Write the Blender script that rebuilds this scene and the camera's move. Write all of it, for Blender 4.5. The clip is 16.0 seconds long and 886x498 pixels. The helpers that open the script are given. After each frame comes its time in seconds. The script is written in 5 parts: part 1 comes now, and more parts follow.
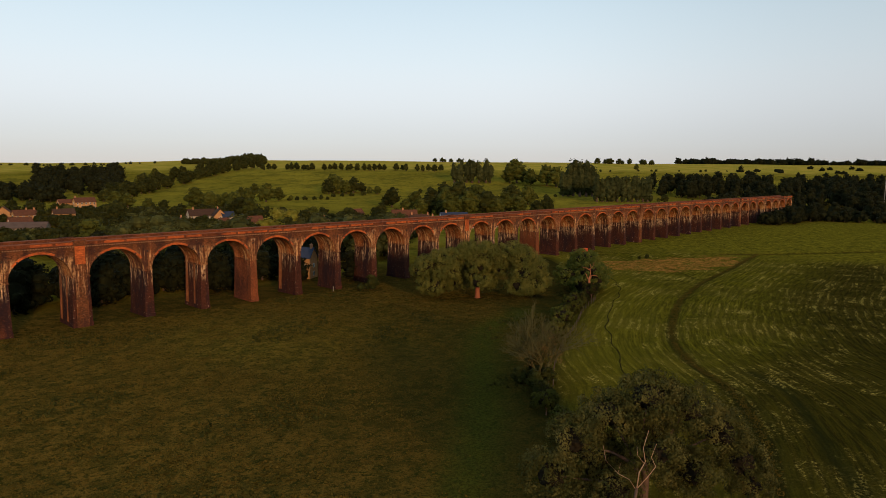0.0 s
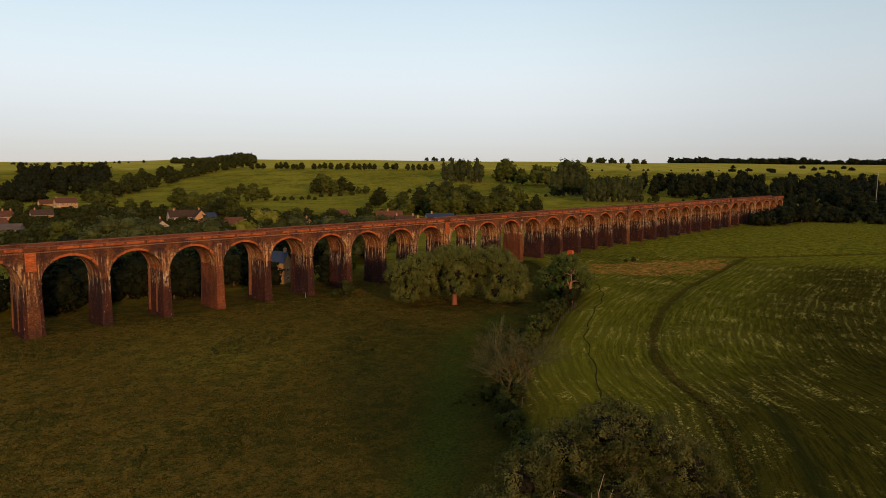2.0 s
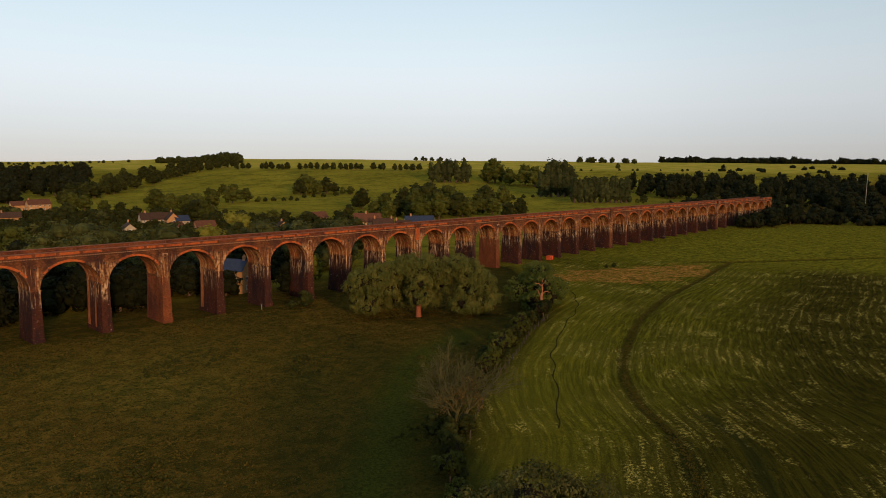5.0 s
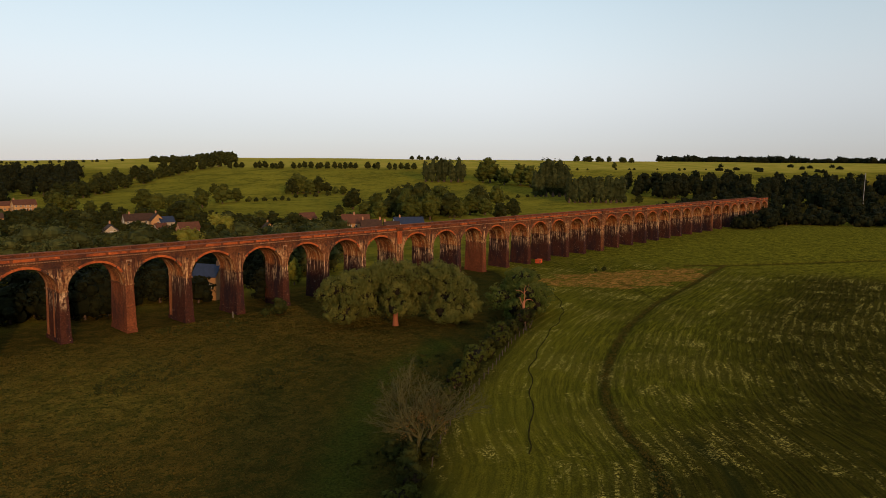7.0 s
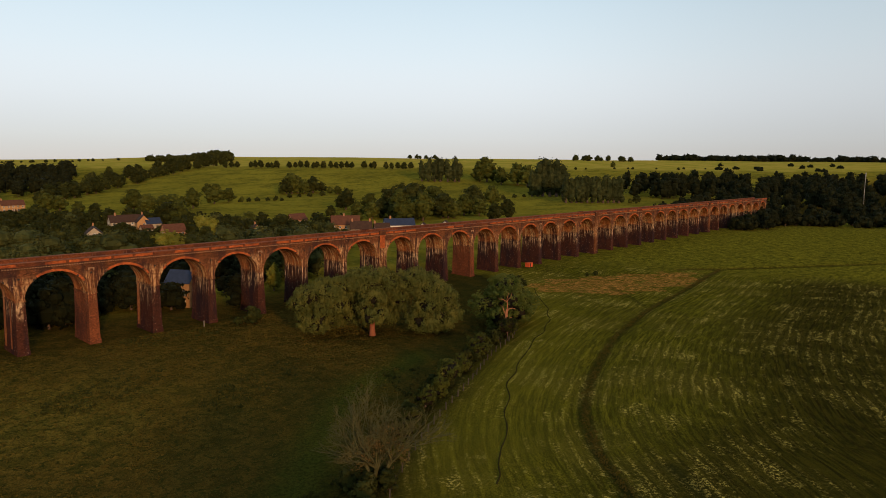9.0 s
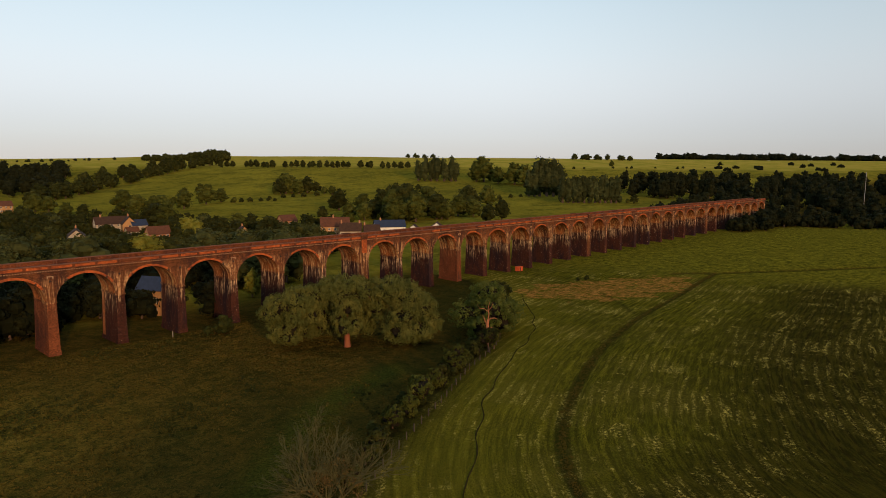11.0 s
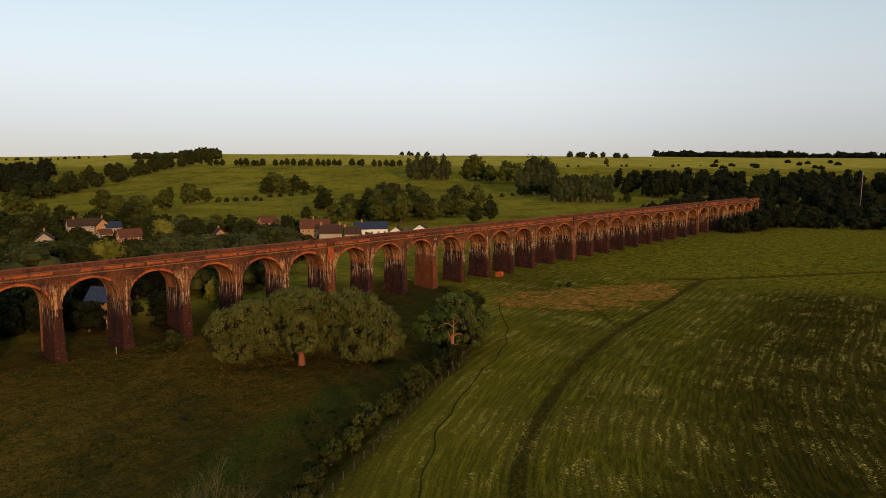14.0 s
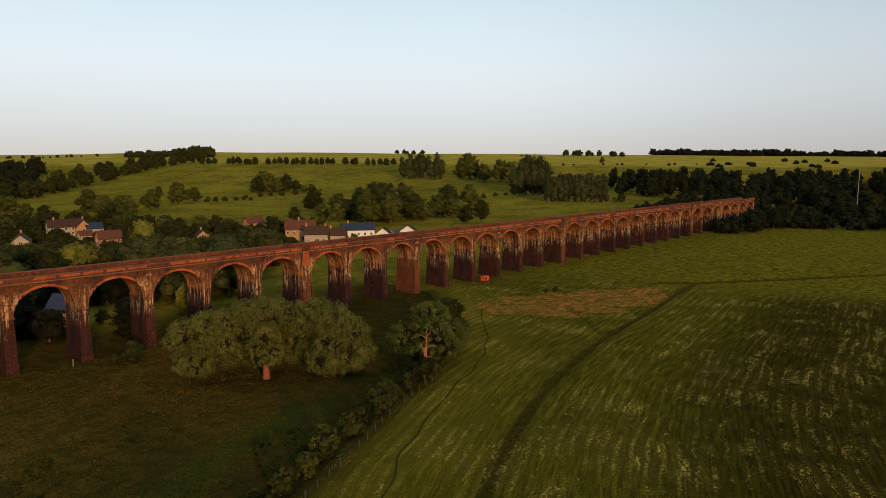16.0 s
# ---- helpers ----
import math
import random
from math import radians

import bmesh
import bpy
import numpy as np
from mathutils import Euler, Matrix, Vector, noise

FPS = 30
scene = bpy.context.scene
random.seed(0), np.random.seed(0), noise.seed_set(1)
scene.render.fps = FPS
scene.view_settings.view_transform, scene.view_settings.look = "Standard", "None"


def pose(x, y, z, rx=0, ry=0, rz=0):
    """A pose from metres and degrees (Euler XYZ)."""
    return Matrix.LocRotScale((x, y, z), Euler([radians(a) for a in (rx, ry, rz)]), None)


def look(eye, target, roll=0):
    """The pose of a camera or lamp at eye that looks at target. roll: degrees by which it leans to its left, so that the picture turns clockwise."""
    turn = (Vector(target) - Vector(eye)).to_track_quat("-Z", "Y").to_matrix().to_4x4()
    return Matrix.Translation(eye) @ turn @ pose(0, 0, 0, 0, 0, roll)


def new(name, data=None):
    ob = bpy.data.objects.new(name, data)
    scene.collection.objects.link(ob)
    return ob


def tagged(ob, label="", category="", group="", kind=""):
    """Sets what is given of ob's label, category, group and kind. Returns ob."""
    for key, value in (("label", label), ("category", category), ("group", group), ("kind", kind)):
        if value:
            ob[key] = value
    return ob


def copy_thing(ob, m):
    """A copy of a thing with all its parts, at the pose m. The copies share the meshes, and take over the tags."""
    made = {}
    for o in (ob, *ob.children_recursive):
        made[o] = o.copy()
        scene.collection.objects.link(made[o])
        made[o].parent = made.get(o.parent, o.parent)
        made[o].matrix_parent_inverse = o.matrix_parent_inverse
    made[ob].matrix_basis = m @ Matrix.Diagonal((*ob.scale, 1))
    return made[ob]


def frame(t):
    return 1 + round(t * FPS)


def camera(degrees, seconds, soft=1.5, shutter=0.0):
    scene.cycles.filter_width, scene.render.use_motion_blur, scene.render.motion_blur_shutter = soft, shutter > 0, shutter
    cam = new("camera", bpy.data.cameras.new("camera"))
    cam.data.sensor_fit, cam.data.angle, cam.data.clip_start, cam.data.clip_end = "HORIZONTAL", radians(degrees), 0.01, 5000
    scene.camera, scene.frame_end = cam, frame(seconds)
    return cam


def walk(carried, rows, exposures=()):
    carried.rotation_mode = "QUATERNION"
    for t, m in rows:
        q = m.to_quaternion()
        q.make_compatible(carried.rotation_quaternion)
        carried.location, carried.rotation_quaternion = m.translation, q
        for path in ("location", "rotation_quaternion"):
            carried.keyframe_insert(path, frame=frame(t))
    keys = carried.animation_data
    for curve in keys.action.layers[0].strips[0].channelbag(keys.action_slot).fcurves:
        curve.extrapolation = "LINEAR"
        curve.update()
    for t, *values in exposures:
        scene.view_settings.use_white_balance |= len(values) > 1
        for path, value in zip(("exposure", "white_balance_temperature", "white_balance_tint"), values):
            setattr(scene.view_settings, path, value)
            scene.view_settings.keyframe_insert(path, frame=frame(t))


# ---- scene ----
cam = camera(66.0, 16.0, soft=0.8)
PATH = [
    (0, (-52.379, -161.789, 35.846), (19.292, -93.034, 24.186), 0.53),
    (0.5, (-50.205, -161.458, 36.037), (21.584, -92.838, 24.306), 0.54),
    (1, (-48.028, -161.128, 36.235), (23.896, -92.656, 24.463), 0.54),
    (1.5, (-45.847, -160.8, 36.439), (26.22, -92.483, 24.644), 0.54),
    (2, (-43.663, -160.473, 36.649), (28.55, -92.312, 24.839), 0.53),
    (2.5, (-41.475, -160.148, 36.864), (30.879, -92.14, 25.041), 0.53),
    (3, (-39.285, -159.824, 37.084), (33.202, -91.96, 25.245), 0.52),
    (3.5, (-37.092, -159.501, 37.309), (35.516, -91.77, 25.448), 0.52),
    (4, (-34.895, -159.18, 37.538), (37.817, -91.566, 25.649), 0.52),
    (4.5, (-32.697, -158.86, 37.772), (40.103, -91.347, 25.847), 0.52),
    (5, (-30.496, -158.541, 38.009), (42.373, -91.11, 26.042), 0.52),
    (5.5, (-28.293, -158.223, 38.249), (44.627, -90.855, 26.236), 0.53),
    (6, (-26.088, -157.906, 38.493), (46.865, -90.583, 26.428), 0.53),
    (6.5, (-23.881, -157.589, 38.739), (49.088, -90.293, 26.621), 0.53),
    (7, (-21.672, -157.274, 38.988), (51.297, -89.988, 26.815), 0.54),
    (7.5, (-19.462, -156.96, 39.238), (53.494, -89.67, 27.012), 0.53),
    (8, (-17.25, -156.646, 39.491), (55.683, -89.342, 27.211), 0.53),
    (8.5, (-15.038, -156.334, 39.744), (57.865, -89.005, 27.414), 0.53),
    (9, (-12.824, -156.021, 39.999), (60.045, -88.665, 27.618), 0.52),
    (9.5, (-10.609, -155.71, 40.255), (62.224, -88.324, 27.825), 0.51),
    (10, (-8.394, -155.399, 40.51), (64.406, -87.986, 28.032), 0.50),
    (10.5, (-6.178, -155.088, 40.766), (66.594, -87.655, 28.238), 0.48),
    (11, (-3.962, -154.778, 41.021), (68.79, -87.333, 28.441), 0.47),
    (11.5, (-1.746, -154.468, 41.276), (70.997, -87.023, 28.64), 0.45),
    (12, (0.47, -154.159, 41.53), (73.215, -86.728, 28.832), 0.44),
    (12.5, (2.686, -153.85, 41.782), (75.446, -86.447, 29.017), 0.43),
    (13, (4.902, -153.541, 42.033), (77.689, -86.182, 29.194), 0.42),
    (13.5, (7.117, -153.232, 42.281), (79.942, -85.929, 29.362), 0.42),
    (14, (9.332, -152.923, 42.527), (82.203, -85.687, 29.523), 0.41),
    (14.5, (11.546, -152.615, 42.771), (84.467, -85.449, 29.679), 0.41),
    (15, (13.759, -152.306, 43.011), (86.727, -85.209, 29.835), 0.42),
    (15.5, (15.97, -151.997, 43.248), (88.976, -84.955, 29.997), 0.42),
    (16, (18.18, -151.688, 43.481), (91.202, -84.675, 30.176), 0.42),
]
walk(cam, [(t, look(eye, target, roll)) for t, eye, target, roll in PATH])

# ---- world, sun ----
SUN_AZ, SUN_EL = radians(204), radians(10)
world = bpy.data.worlds.new("world")
scene.world = world
world.use_nodes = True
wn = world.node_tree.nodes
sky = wn.new("ShaderNodeTexSky")
sky.sky_type, sky.sun_disc = "NISHITA", False
sky.sun_elevation, sky.sun_rotation = SUN_EL, SUN_AZ
sky.altitude, sky.air_density, sky.dust_density, sky.ozone_density = 100, 0.8, 0.1, 2.0
# a thin high veil of haze in front of the clear sky
veil = wn.new("ShaderNodeMix")
veil.data_type = "RGBA"
veil.inputs[0].default_value = 0.82
# the haze is lilac-grey low down, near white above that, and pale blue overhead
wt = wn.new("ShaderNodeTexCoord")
wz = wn.new("ShaderNodeSeparateXYZ")
world.node_tree.links.new(wt.outputs["Generated"], wz.inputs[0])
haze = wn.new("ShaderNodeValToRGB")
haze.color_ramp.interpolation = "B_SPLINE"
for at, rgb in ((0.0, (4.1, 3.85, 4.15)), (0.035, (4.8, 4.6, 4.8)), (0.09, (6.35, 6.3, 6.35)), (0.15, (6.35, 6.85, 6.95)), (0.24, (5.2, 6.35, 6.9)), (0.6, (4.1, 5.0, 5.7))):
    e = haze.color_ramp.elements[0] if at == 0.0 else haze.color_ramp.elements.new(at)
    e.color = (*[c / 10 for c in rgb], 1)
haze.color_ramp.elements[-1].color = (0.38, 0.46, 0.52, 1)
full = wn.new("ShaderNodeVectorMath")
full.operation = "SCALE"
full.inputs["Scale"].default_value = 10.0
world.node_tree.links.new(wz.outputs[2], haze.inputs[0])
world.node_tree.links.new(haze.outputs[0], full.inputs[0])
# a little dimmer towards the south-east
side = wn.new("ShaderNodeVectorMath")
side.operation = "DOT_PRODUCT"
side.inputs[1].default_value = (0.69, -0.72, 0.0)
dim = wn.new("ShaderNodeMapRange")
dim.interpolation_type = "SMOOTHSTEP"
for key, v in (("From Min", 0.05), ("From Max", 0.62), ("To Min", 10.1), ("To Max", 7.9)):
    dim.inputs[key].default_value = v
world.node_tree.links.new(wt.outputs["Generated"], side.inputs[0])
world.node_tree.links.new(side.outputs["Value"], dim.inputs["Value"])
world.node_tree.links.new(dim.outputs[0], full.inputs["Scale"])
world.node_tree.links.new(full.outputs[0], veil.inputs[7])
world.node_tree.links.new(sky.outputs[0], veil.inputs[6])
world.node_tree.links.new(veil.outputs[2], wn["Background"].inputs[0])
wn["Background"].inputs[1].default_value = 0.134
sun = new("sun", bpy.data.lights.new("sun", "SUN"))
sun.data.energy, sun.data.angle, sun.data.color = 2.7, radians(4), (1.0, 0.60, 0.31)
sun_to = Vector((math.sin(SUN_AZ) * math.cos(SUN_EL), math.cos(SUN_AZ) * math.cos(SUN_EL), math.sin(SUN_EL)))
sun.matrix_world = look(sun_to * 300, (0, 0, 0))
scene.view_settings.exposure = 0.0


# ---- materials ----
def material(name, rough=0.85):
    m = bpy.data.materials.new(name)
    m.use_nodes = True
    n, l = m.node_tree.nodes, m.node_tree.links
    b = n["Principled BSDF"]
    b.inputs["Roughness"].default_value = rough
    b.inputs["Specular IOR Level"].default_value = 0.25
    return m, n, l, b


def coords(n, l, scale=(1, 1, 1), kind="Object"):
    tc = n.new("ShaderNodeTexCoord")
    mp = n.new("ShaderNodeMapping")
    mp.inputs["Scale"].default_value = scale
    l.new(tc.outputs[kind], mp.inputs[0])
    return mp.outputs[0]


def position(n, l, scale=(1, 1, 1)):
    g = n.new("ShaderNodeNewGeometry")
    mp = n.new("ShaderNodeMapping")
    mp.inputs["Scale"].default_value = scale
    l.new(g.outputs["Position"], mp.inputs[0])
    return mp.outputs[0]


def noise_tex(n, l, vec, scale, detail=4, rough=0.6):
    t = n.new("ShaderNodeTexNoise")
    t.inputs["Scale"].default_value, t.inputs["Detail"].default_value, t.inputs["Roughness"].default_value = scale, detail, rough
    l.new(vec, t.inputs["Vector"])
    return t.outputs["Fac"]


def ramp(n, l, fac, a, b):
    """fac stretched so that a becomes 0 and b becomes 1."""
    r = n.new("ShaderNodeMapRange")
    r.interpolation_type = "SMOOTHSTEP"
    r.inputs["From Min"].default_value, r.inputs["From Max"].default_value = a, b
    l.new(fac, r.inputs["Value"])
    return r.outputs[0]


def mix(n, l, fac, a, b, kind="MIX"):
    m = n.new("ShaderNodeMix")
    m.data_type, m.blend_type = "RGBA", kind
    for sock, v in ((m.inputs[0], fac), (m.inputs[6], a), (m.inputs[7], b)):
        if isinstance(v, (int, float)):
            sock.default_value = v
        elif isinstance(v, tuple):
            sock.default_value = (*v, 1)
        else:
            l.new(v, sock)
    return m.outputs[2]


def calc(n, l, op, a, b=0.0):
    m = n.new("ShaderNodeMath")
    m.operation = op
    for sock, v in ((m.inputs[0], a), (m.inputs[1], b)):
        if isinstance(v, (int, float)):
            sock.default_value = v
        else:
            l.new(v, sock)
    return m.outputs[0]


def bump(n, l, b, height, strength, dist):
    k = n.new("ShaderNodeBump")
    k.inputs["Strength"].default_value, k.inputs["Distance"].default_value = strength, dist
    l.new(height, k.inputs["Height"])
    l.new(k.outputs[0], b.inputs["Normal"])


def attribute(n, name):
    a = n.new("ShaderNodeAttribute")
    a.attribute_name = name
    return a.outputs["Fac"]


def rnd(n):
    return n.new("ShaderNodeObjectInfo").outputs["Random"]


def brick_material(name, red, dark, soot, streak, lime=(0.62, 0.34, 0.15)):
    """Weathered brick: reddish and dark blue-brown patches, single bricks, soot and pale lime streaks that run down."""
    m, n, l, b = material(name, 0.92)
    b.inputs["Specular IOR Level"].default_value = 0.05
    p = position(n, l)
    sep = n.new("ShaderNodeSeparateXYZ")
    l.new(p, sep.inputs[0])
    g = n.new("ShaderNodeNewGeometry")
    sn = n.new("ShaderNodeSeparateXYZ")
    l.new(g.outputs["Normal"], sn.inputs[0])
    front = calc(n, l, "ABSOLUTE", sn.outputs[1])
    side = calc(n, l, "SUBTRACT", 1.0, front)
    across = calc(n, l, "ADD", calc(n, l, "MULTIPLY", sep.outputs[0], front), calc(n, l, "MULTIPLY", sep.outputs[1], side))
    big = noise_tex(n, l, position(n, l, (1, 1, 0.6)), 0.30, 6, 0.7)
    mid = noise_tex(n, l, position(n, l, (1, 1, 1.6)), 1.3, 5, 0.7)
    # single bricks and courses
    cells = n.new("ShaderNodeTexVoronoi")
    cells.inputs["Scale"].default_value = 3.2
    l.new(position(n, l, (1, 1, 2.6)), cells.inputs["Vector"])
    one = n.new("ShaderNodeSeparateColor")
    l.new(cells.outputs["Color"], one.inputs[0])
    course = noise_tex(n, l, position(n, l, (0.14, 0.14, 4.2)), 1.0, 3, 0.6)
    col = mix(n, l, ramp(n, l, big, 0.40, 0.60), dark, red)
    col = mix(n, l, calc(n, l, "MULTIPLY", ramp(n, l, mid, 0.45, 0.62), 0.65), col, tuple(c * 0.40 for c in red))
    col = mix(n, l, calc(n, l, "MULTIPLY", ramp(n, l, course, 0.50, 0.66), 0.40), col, tuple(c * 0.6 for c in dark))
    col = mix(n, l, calc(n, l, "MULTIPLY", ramp(n, l, one.outputs[0], 0.55, 1.0), 0.5), col, tuple(min(1, c * 1.7) for c in red))
    col = mix(n, l, calc(n, l, "MULTIPLY", ramp(n, l, one.outputs[1], 0.6, 1.0), 0.6), col, tuple(c * 0.5 for c in dark))
    col = mix(n, l, calc(n, l, "MULTIPLY", rnd(n), 0.4), col, tuple(0.35 * (c + d) for c, d in zip(red, dark)))
    sooty = noise_tex(n, l, position(n, l, (1, 1, 0.3)), 0.25, 5, 0.65)
    col = mix(n, l, calc(n, l, "MULTIPLY", ramp(n, l, sooty, 0.44, 0.62), soot), col, (0.020, 0.012, 0.014))
    # lime streaks: broad runs and thin trickles, washed down from the springing of the arches
    def runs(a, z):
        cv = n.new("ShaderNodeCombineXYZ")
        l.new(calc(n, l, "MULTIPLY", across, a), cv.inputs[0])
        l.new(calc(n, l, "MULTIPLY", sep.outputs[2], z), cv.inputs[1])
        l.new(calc(n, l, "MULTIPLY", sep.outputs[0], 0.09), cv.inputs[2])
        return noise_tex(n, l, cv.outputs[0], 1.0, 4, 0.6)
    wander = calc(n, l, "MULTIPLY", noise_tex(n, l, position(n, l, (0.35, 0.9, 0.05)), 1.0, 3, 0.6), 7.0)
    height = calc(n, l, "ADD", sep.outputs[2], wander)
    band = calc(n, l, "MULTIPLY", ramp(n, l, height, 9.8, 13.6), calc(n, l, "SUBTRACT", 1.0, ramp(n, l, sep.outputs[2], 14.6, 16.8)))
    spread = ramp(n, l, noise_tex(n, l, position(n, l, (0.10, 0.35, 0.25)), 1.0, 4, 0.65), 0.34, 0.52)
    broken = ramp(n, l, noise_tex(n, l, position(n, l, (1, 1, 0.4)), 2.0, 5, 0.75), 0.38, 0.55)
    st = calc(n, l, "MAXIMUM", ramp(n, l, runs(1.5, 0.10), 0.52, 0.58), ramp(n, l, runs(4.2, 0.14), 0.53, 0.60))
    st = calc(n, l, "MULTIPLY", calc(n, l, "MULTIPLY", st, band), calc(n, l, "MULTIPLY", spread, broken))
    wash = mix(n, l, ramp(n, l, mid, 0.40, 0.60), lime, tuple(min(1, c * 0.55) for c in lime))
    col = mix(n, l, calc(n, l, "MULTIPLY", st, streak), col, wash)
    # stray flecks of mortar and lime
    fleck = ramp(n, l, noise_tex(n, l, position(n, l, (1, 1, 0.7)), 3.4, 3, 0.6), 0.66, 0.72)
    col = mix(n, l, calc(n, l, "MULTIPLY", fleck, 0.8 * streak), col, (0.56, 0.40, 0.27))
    l.new(col, b.inputs["Base Color"])
    bump(n, l, b, calc(n, l, "ADD", mid, one.outputs[0]), 0.5, 0.03)
    return m


BRICK = brick_material("viaduct_brick", (0.180, 0.062, 0.023), (0.070, 0.030, 0.016), 0.66, 0.9)
BRICK_PIER = brick_material("blue_brick", (0.080, 0.026, 0.014), (0.034, 0.015, 0.012), 0.80, 1.0, (0.70, 0.44, 0.23))
BRICK_RED = brick_material("red_brick", (0.195, 0.058, 0.022), (0.115, 0.037, 0.017), 0.50, 0.25)
BRICK_NEW = brick_material("repair_brick", (0.52, 0.125, 0.032), (0.34, 0.080, 0.024), 0.45, 0.0)
BRICK_QUOIN = brick_material("quoin_brick", (0.36, 0.125, 0.040), (0.22, 0.075, 0.028), 0.45, 0.5)
# lighter soffit brick, its orange raised in colour as light bounced under the arches
BRICK_SOFFIT = brick_material("soffit_brick", (0.46, 0.14, 0.035), (0.12, 0.042, 0.018), 0.75, 1.0, (0.72, 0.42, 0.17))


def plain(name, a, b_, scale=2.0, rough=0.85, rel=0.02, by_object=0.0):
    m, n, l, b = material(name, rough)
    b.inputs["Specular IOR Level"].default_value = 0.5 if rough < 0.4 else 0.06
    p = position(n, l)
    f = noise_tex(n, l, p, scale, 5, 0.65)
    col = mix(n, l, ramp(n, l, f, 0.3, 0.7), a, b_)
    g = noise_tex(n, l, p, scale * 7, 3, 0.6)
    col = mix(n, l, calc(n, l, "MULTIPLY", ramp(n, l, g, 0.4, 0.75), 0.4), col, tuple(c * 0.6 for c in a))
    if by_object:
        col = mix(n, l, calc(n, l, "MULTIPLY", rnd(n), by_object), col, tuple(c * 0.4 for c in b_))
    l.new(col, b.inputs["Base Color"])
    bump(n, l, b, g, 0.4, rel)
    return m


STONE_PALE = plain("pale_stone", (0.40, 0.25, 0.14), (0.24, 0.14, 0.08), 1.0)
COPING = plain("coping_stone", (0.20, 0.085, 0.05), (0.10, 0.05, 0.034), 0.6)
BALLAST = plain("ballast", (0.10, 0.055, 0.034), (0.06, 0.042, 0.026), 0.8, rel=0.05)
IRON = plain("dark_iron", (0.03, 0.025, 0.022), (0.05, 0.03, 0.022), 3.0, 0.7)
WALL_STONE = plain("house_stone", (0.47, 0.25, 0.10), (0.35, 0.18, 0.075), 0.5, by_object=0.25)
WALL_BARN = plain("barn_boards", (0.30, 0.24, 0.17), (0.22, 0.17, 0.12), 0.4)
WALL_BRICK = plain("house_brick", (0.44, 0.21, 0.10), (0.34, 0.155, 0.08), 0.7)
WALL_WHITE = plain("render_white", (0.44, 0.35, 0.24), (0.33, 0.26, 0.18), 0.4)
WALL_BRIGHT = plain("render_bright", (0.78, 0.72, 0.62), (0.70, 0.63, 0.54), 0.4)
ROOF_TILE = plain("roof_tile", (0.080, 0.042, 0.026), (0.052, 0.029, 0.020), 0.8, by_object=0.4)
ROOF_RED = plain("roof_red", (0.130, 0.050, 0.026), (0.085, 0.035, 0.020), 0.8)
ROOF_BLUE = plain("roof_blue", (0.032, 0.042, 0.072), (0.026, 0.033, 0.055), 0.8, 0.5)
ROOF_SHEET = plain("roof_sheet", (0.12, 0.075, 0.052), (0.085, 0.052, 0.038), 0.3, 0.6)
GLASS = plain("window_dark", (0.03, 0.035, 0.045), (0.02, 0.022, 0.03), 0.5, 0.15)
PAINT = plain("white_paint", (0.75, 0.72, 0.66), (0.66, 0.62, 0.55), 2.0, 0.6)
ORANGE = plain("orange_paint", (0.62, 0.10, 0.03), (0.45, 0.075, 0.025), 0.8, 0.5)
BARK = plain("bark", (0.12, 0.075, 0.05), (0.07, 0.045, 0.032), 2.0, 0.95, 0.05)
BARK_RED = plain("bark_pale", (0.30, 0.095, 0.042), (0.18, 0.062, 0.032), 2.0, 0.95, 0.05)
BLEACHED = plain("bleached_wood", (0.40, 0.25, 0.15), (0.28, 0.17, 0.10), 2.0, 0.9, 0.03)
DEADWOOD = plain("dead_wood", (0.36, 0.14, 0.06), (0.25, 0.095, 0.045), 2.0, 0.9, 0.03)
TWIG = plain("bare_twigs", (0.092, 0.082, 0.030), (0.052, 0.046, 0.018), 1.5, 0.95)
EARTH = plain("trodden_earth", (0.044, 0.034, 0.009), (0.026, 0.021, 0.006), 1.5, 0.95, 0.03)
EARTH.node_tree.nodes["Principled BSDF"].inputs["Specular IOR Level"].default_value = 0.0
STEEL = plain("galvanised_steel", (0.36, 0.33, 0.30), (0.28, 0.26, 0.24), 0.6, 0.5)
# near-black colour that paints the shade inside the near crowns
CROWN_SHADE = plain("inner_shade", (0.022, 0.017, 0.009), (0.012, 0.010, 0.006), 3.0, 0.95, 0.05)
POST = plain("grey_post", (0.085, 0.065, 0.045), (0.05, 0.04, 0.03), 3.0)


def leaf_material(name, a, c, pale):
    """Leaves: two greens by clump, and a lighter one here and there; each tree a little different."""
    m, n, l, b = material(name, 0.75)
    g = n.new("ShaderNodeNewGeometry")
    col = mix(n, l, g.outputs["Random Per Island"], a, c)
    col = mix(n, l, ramp(n, l, noise_tex(n, l, position(n, l), 0.35, 3, 0.6), 0.42, 0.68), col, pale)
    col = mix(n, l, calc(n, l, "MULTIPLY", rnd(n), 0.45), col, tuple(v * 0.45 for v in a))
    l.new(col, b.inputs["Base Color"])
    b.inputs["Specular IOR Level"].default_value = 0.03
    tr = n.new("ShaderNodeBsdfTranslucent")
    l.new(col, tr.inputs[0])
    ms = n.new("ShaderNodeMixShader")
    ms.inputs[0].default_value = 0.2
    l.new(b.outputs[0], ms.inputs[1])
    l.new(tr.outputs[0], ms.inputs[2])
    l.new(ms.outputs[0], n["Material Output"].inputs[0])
    return m


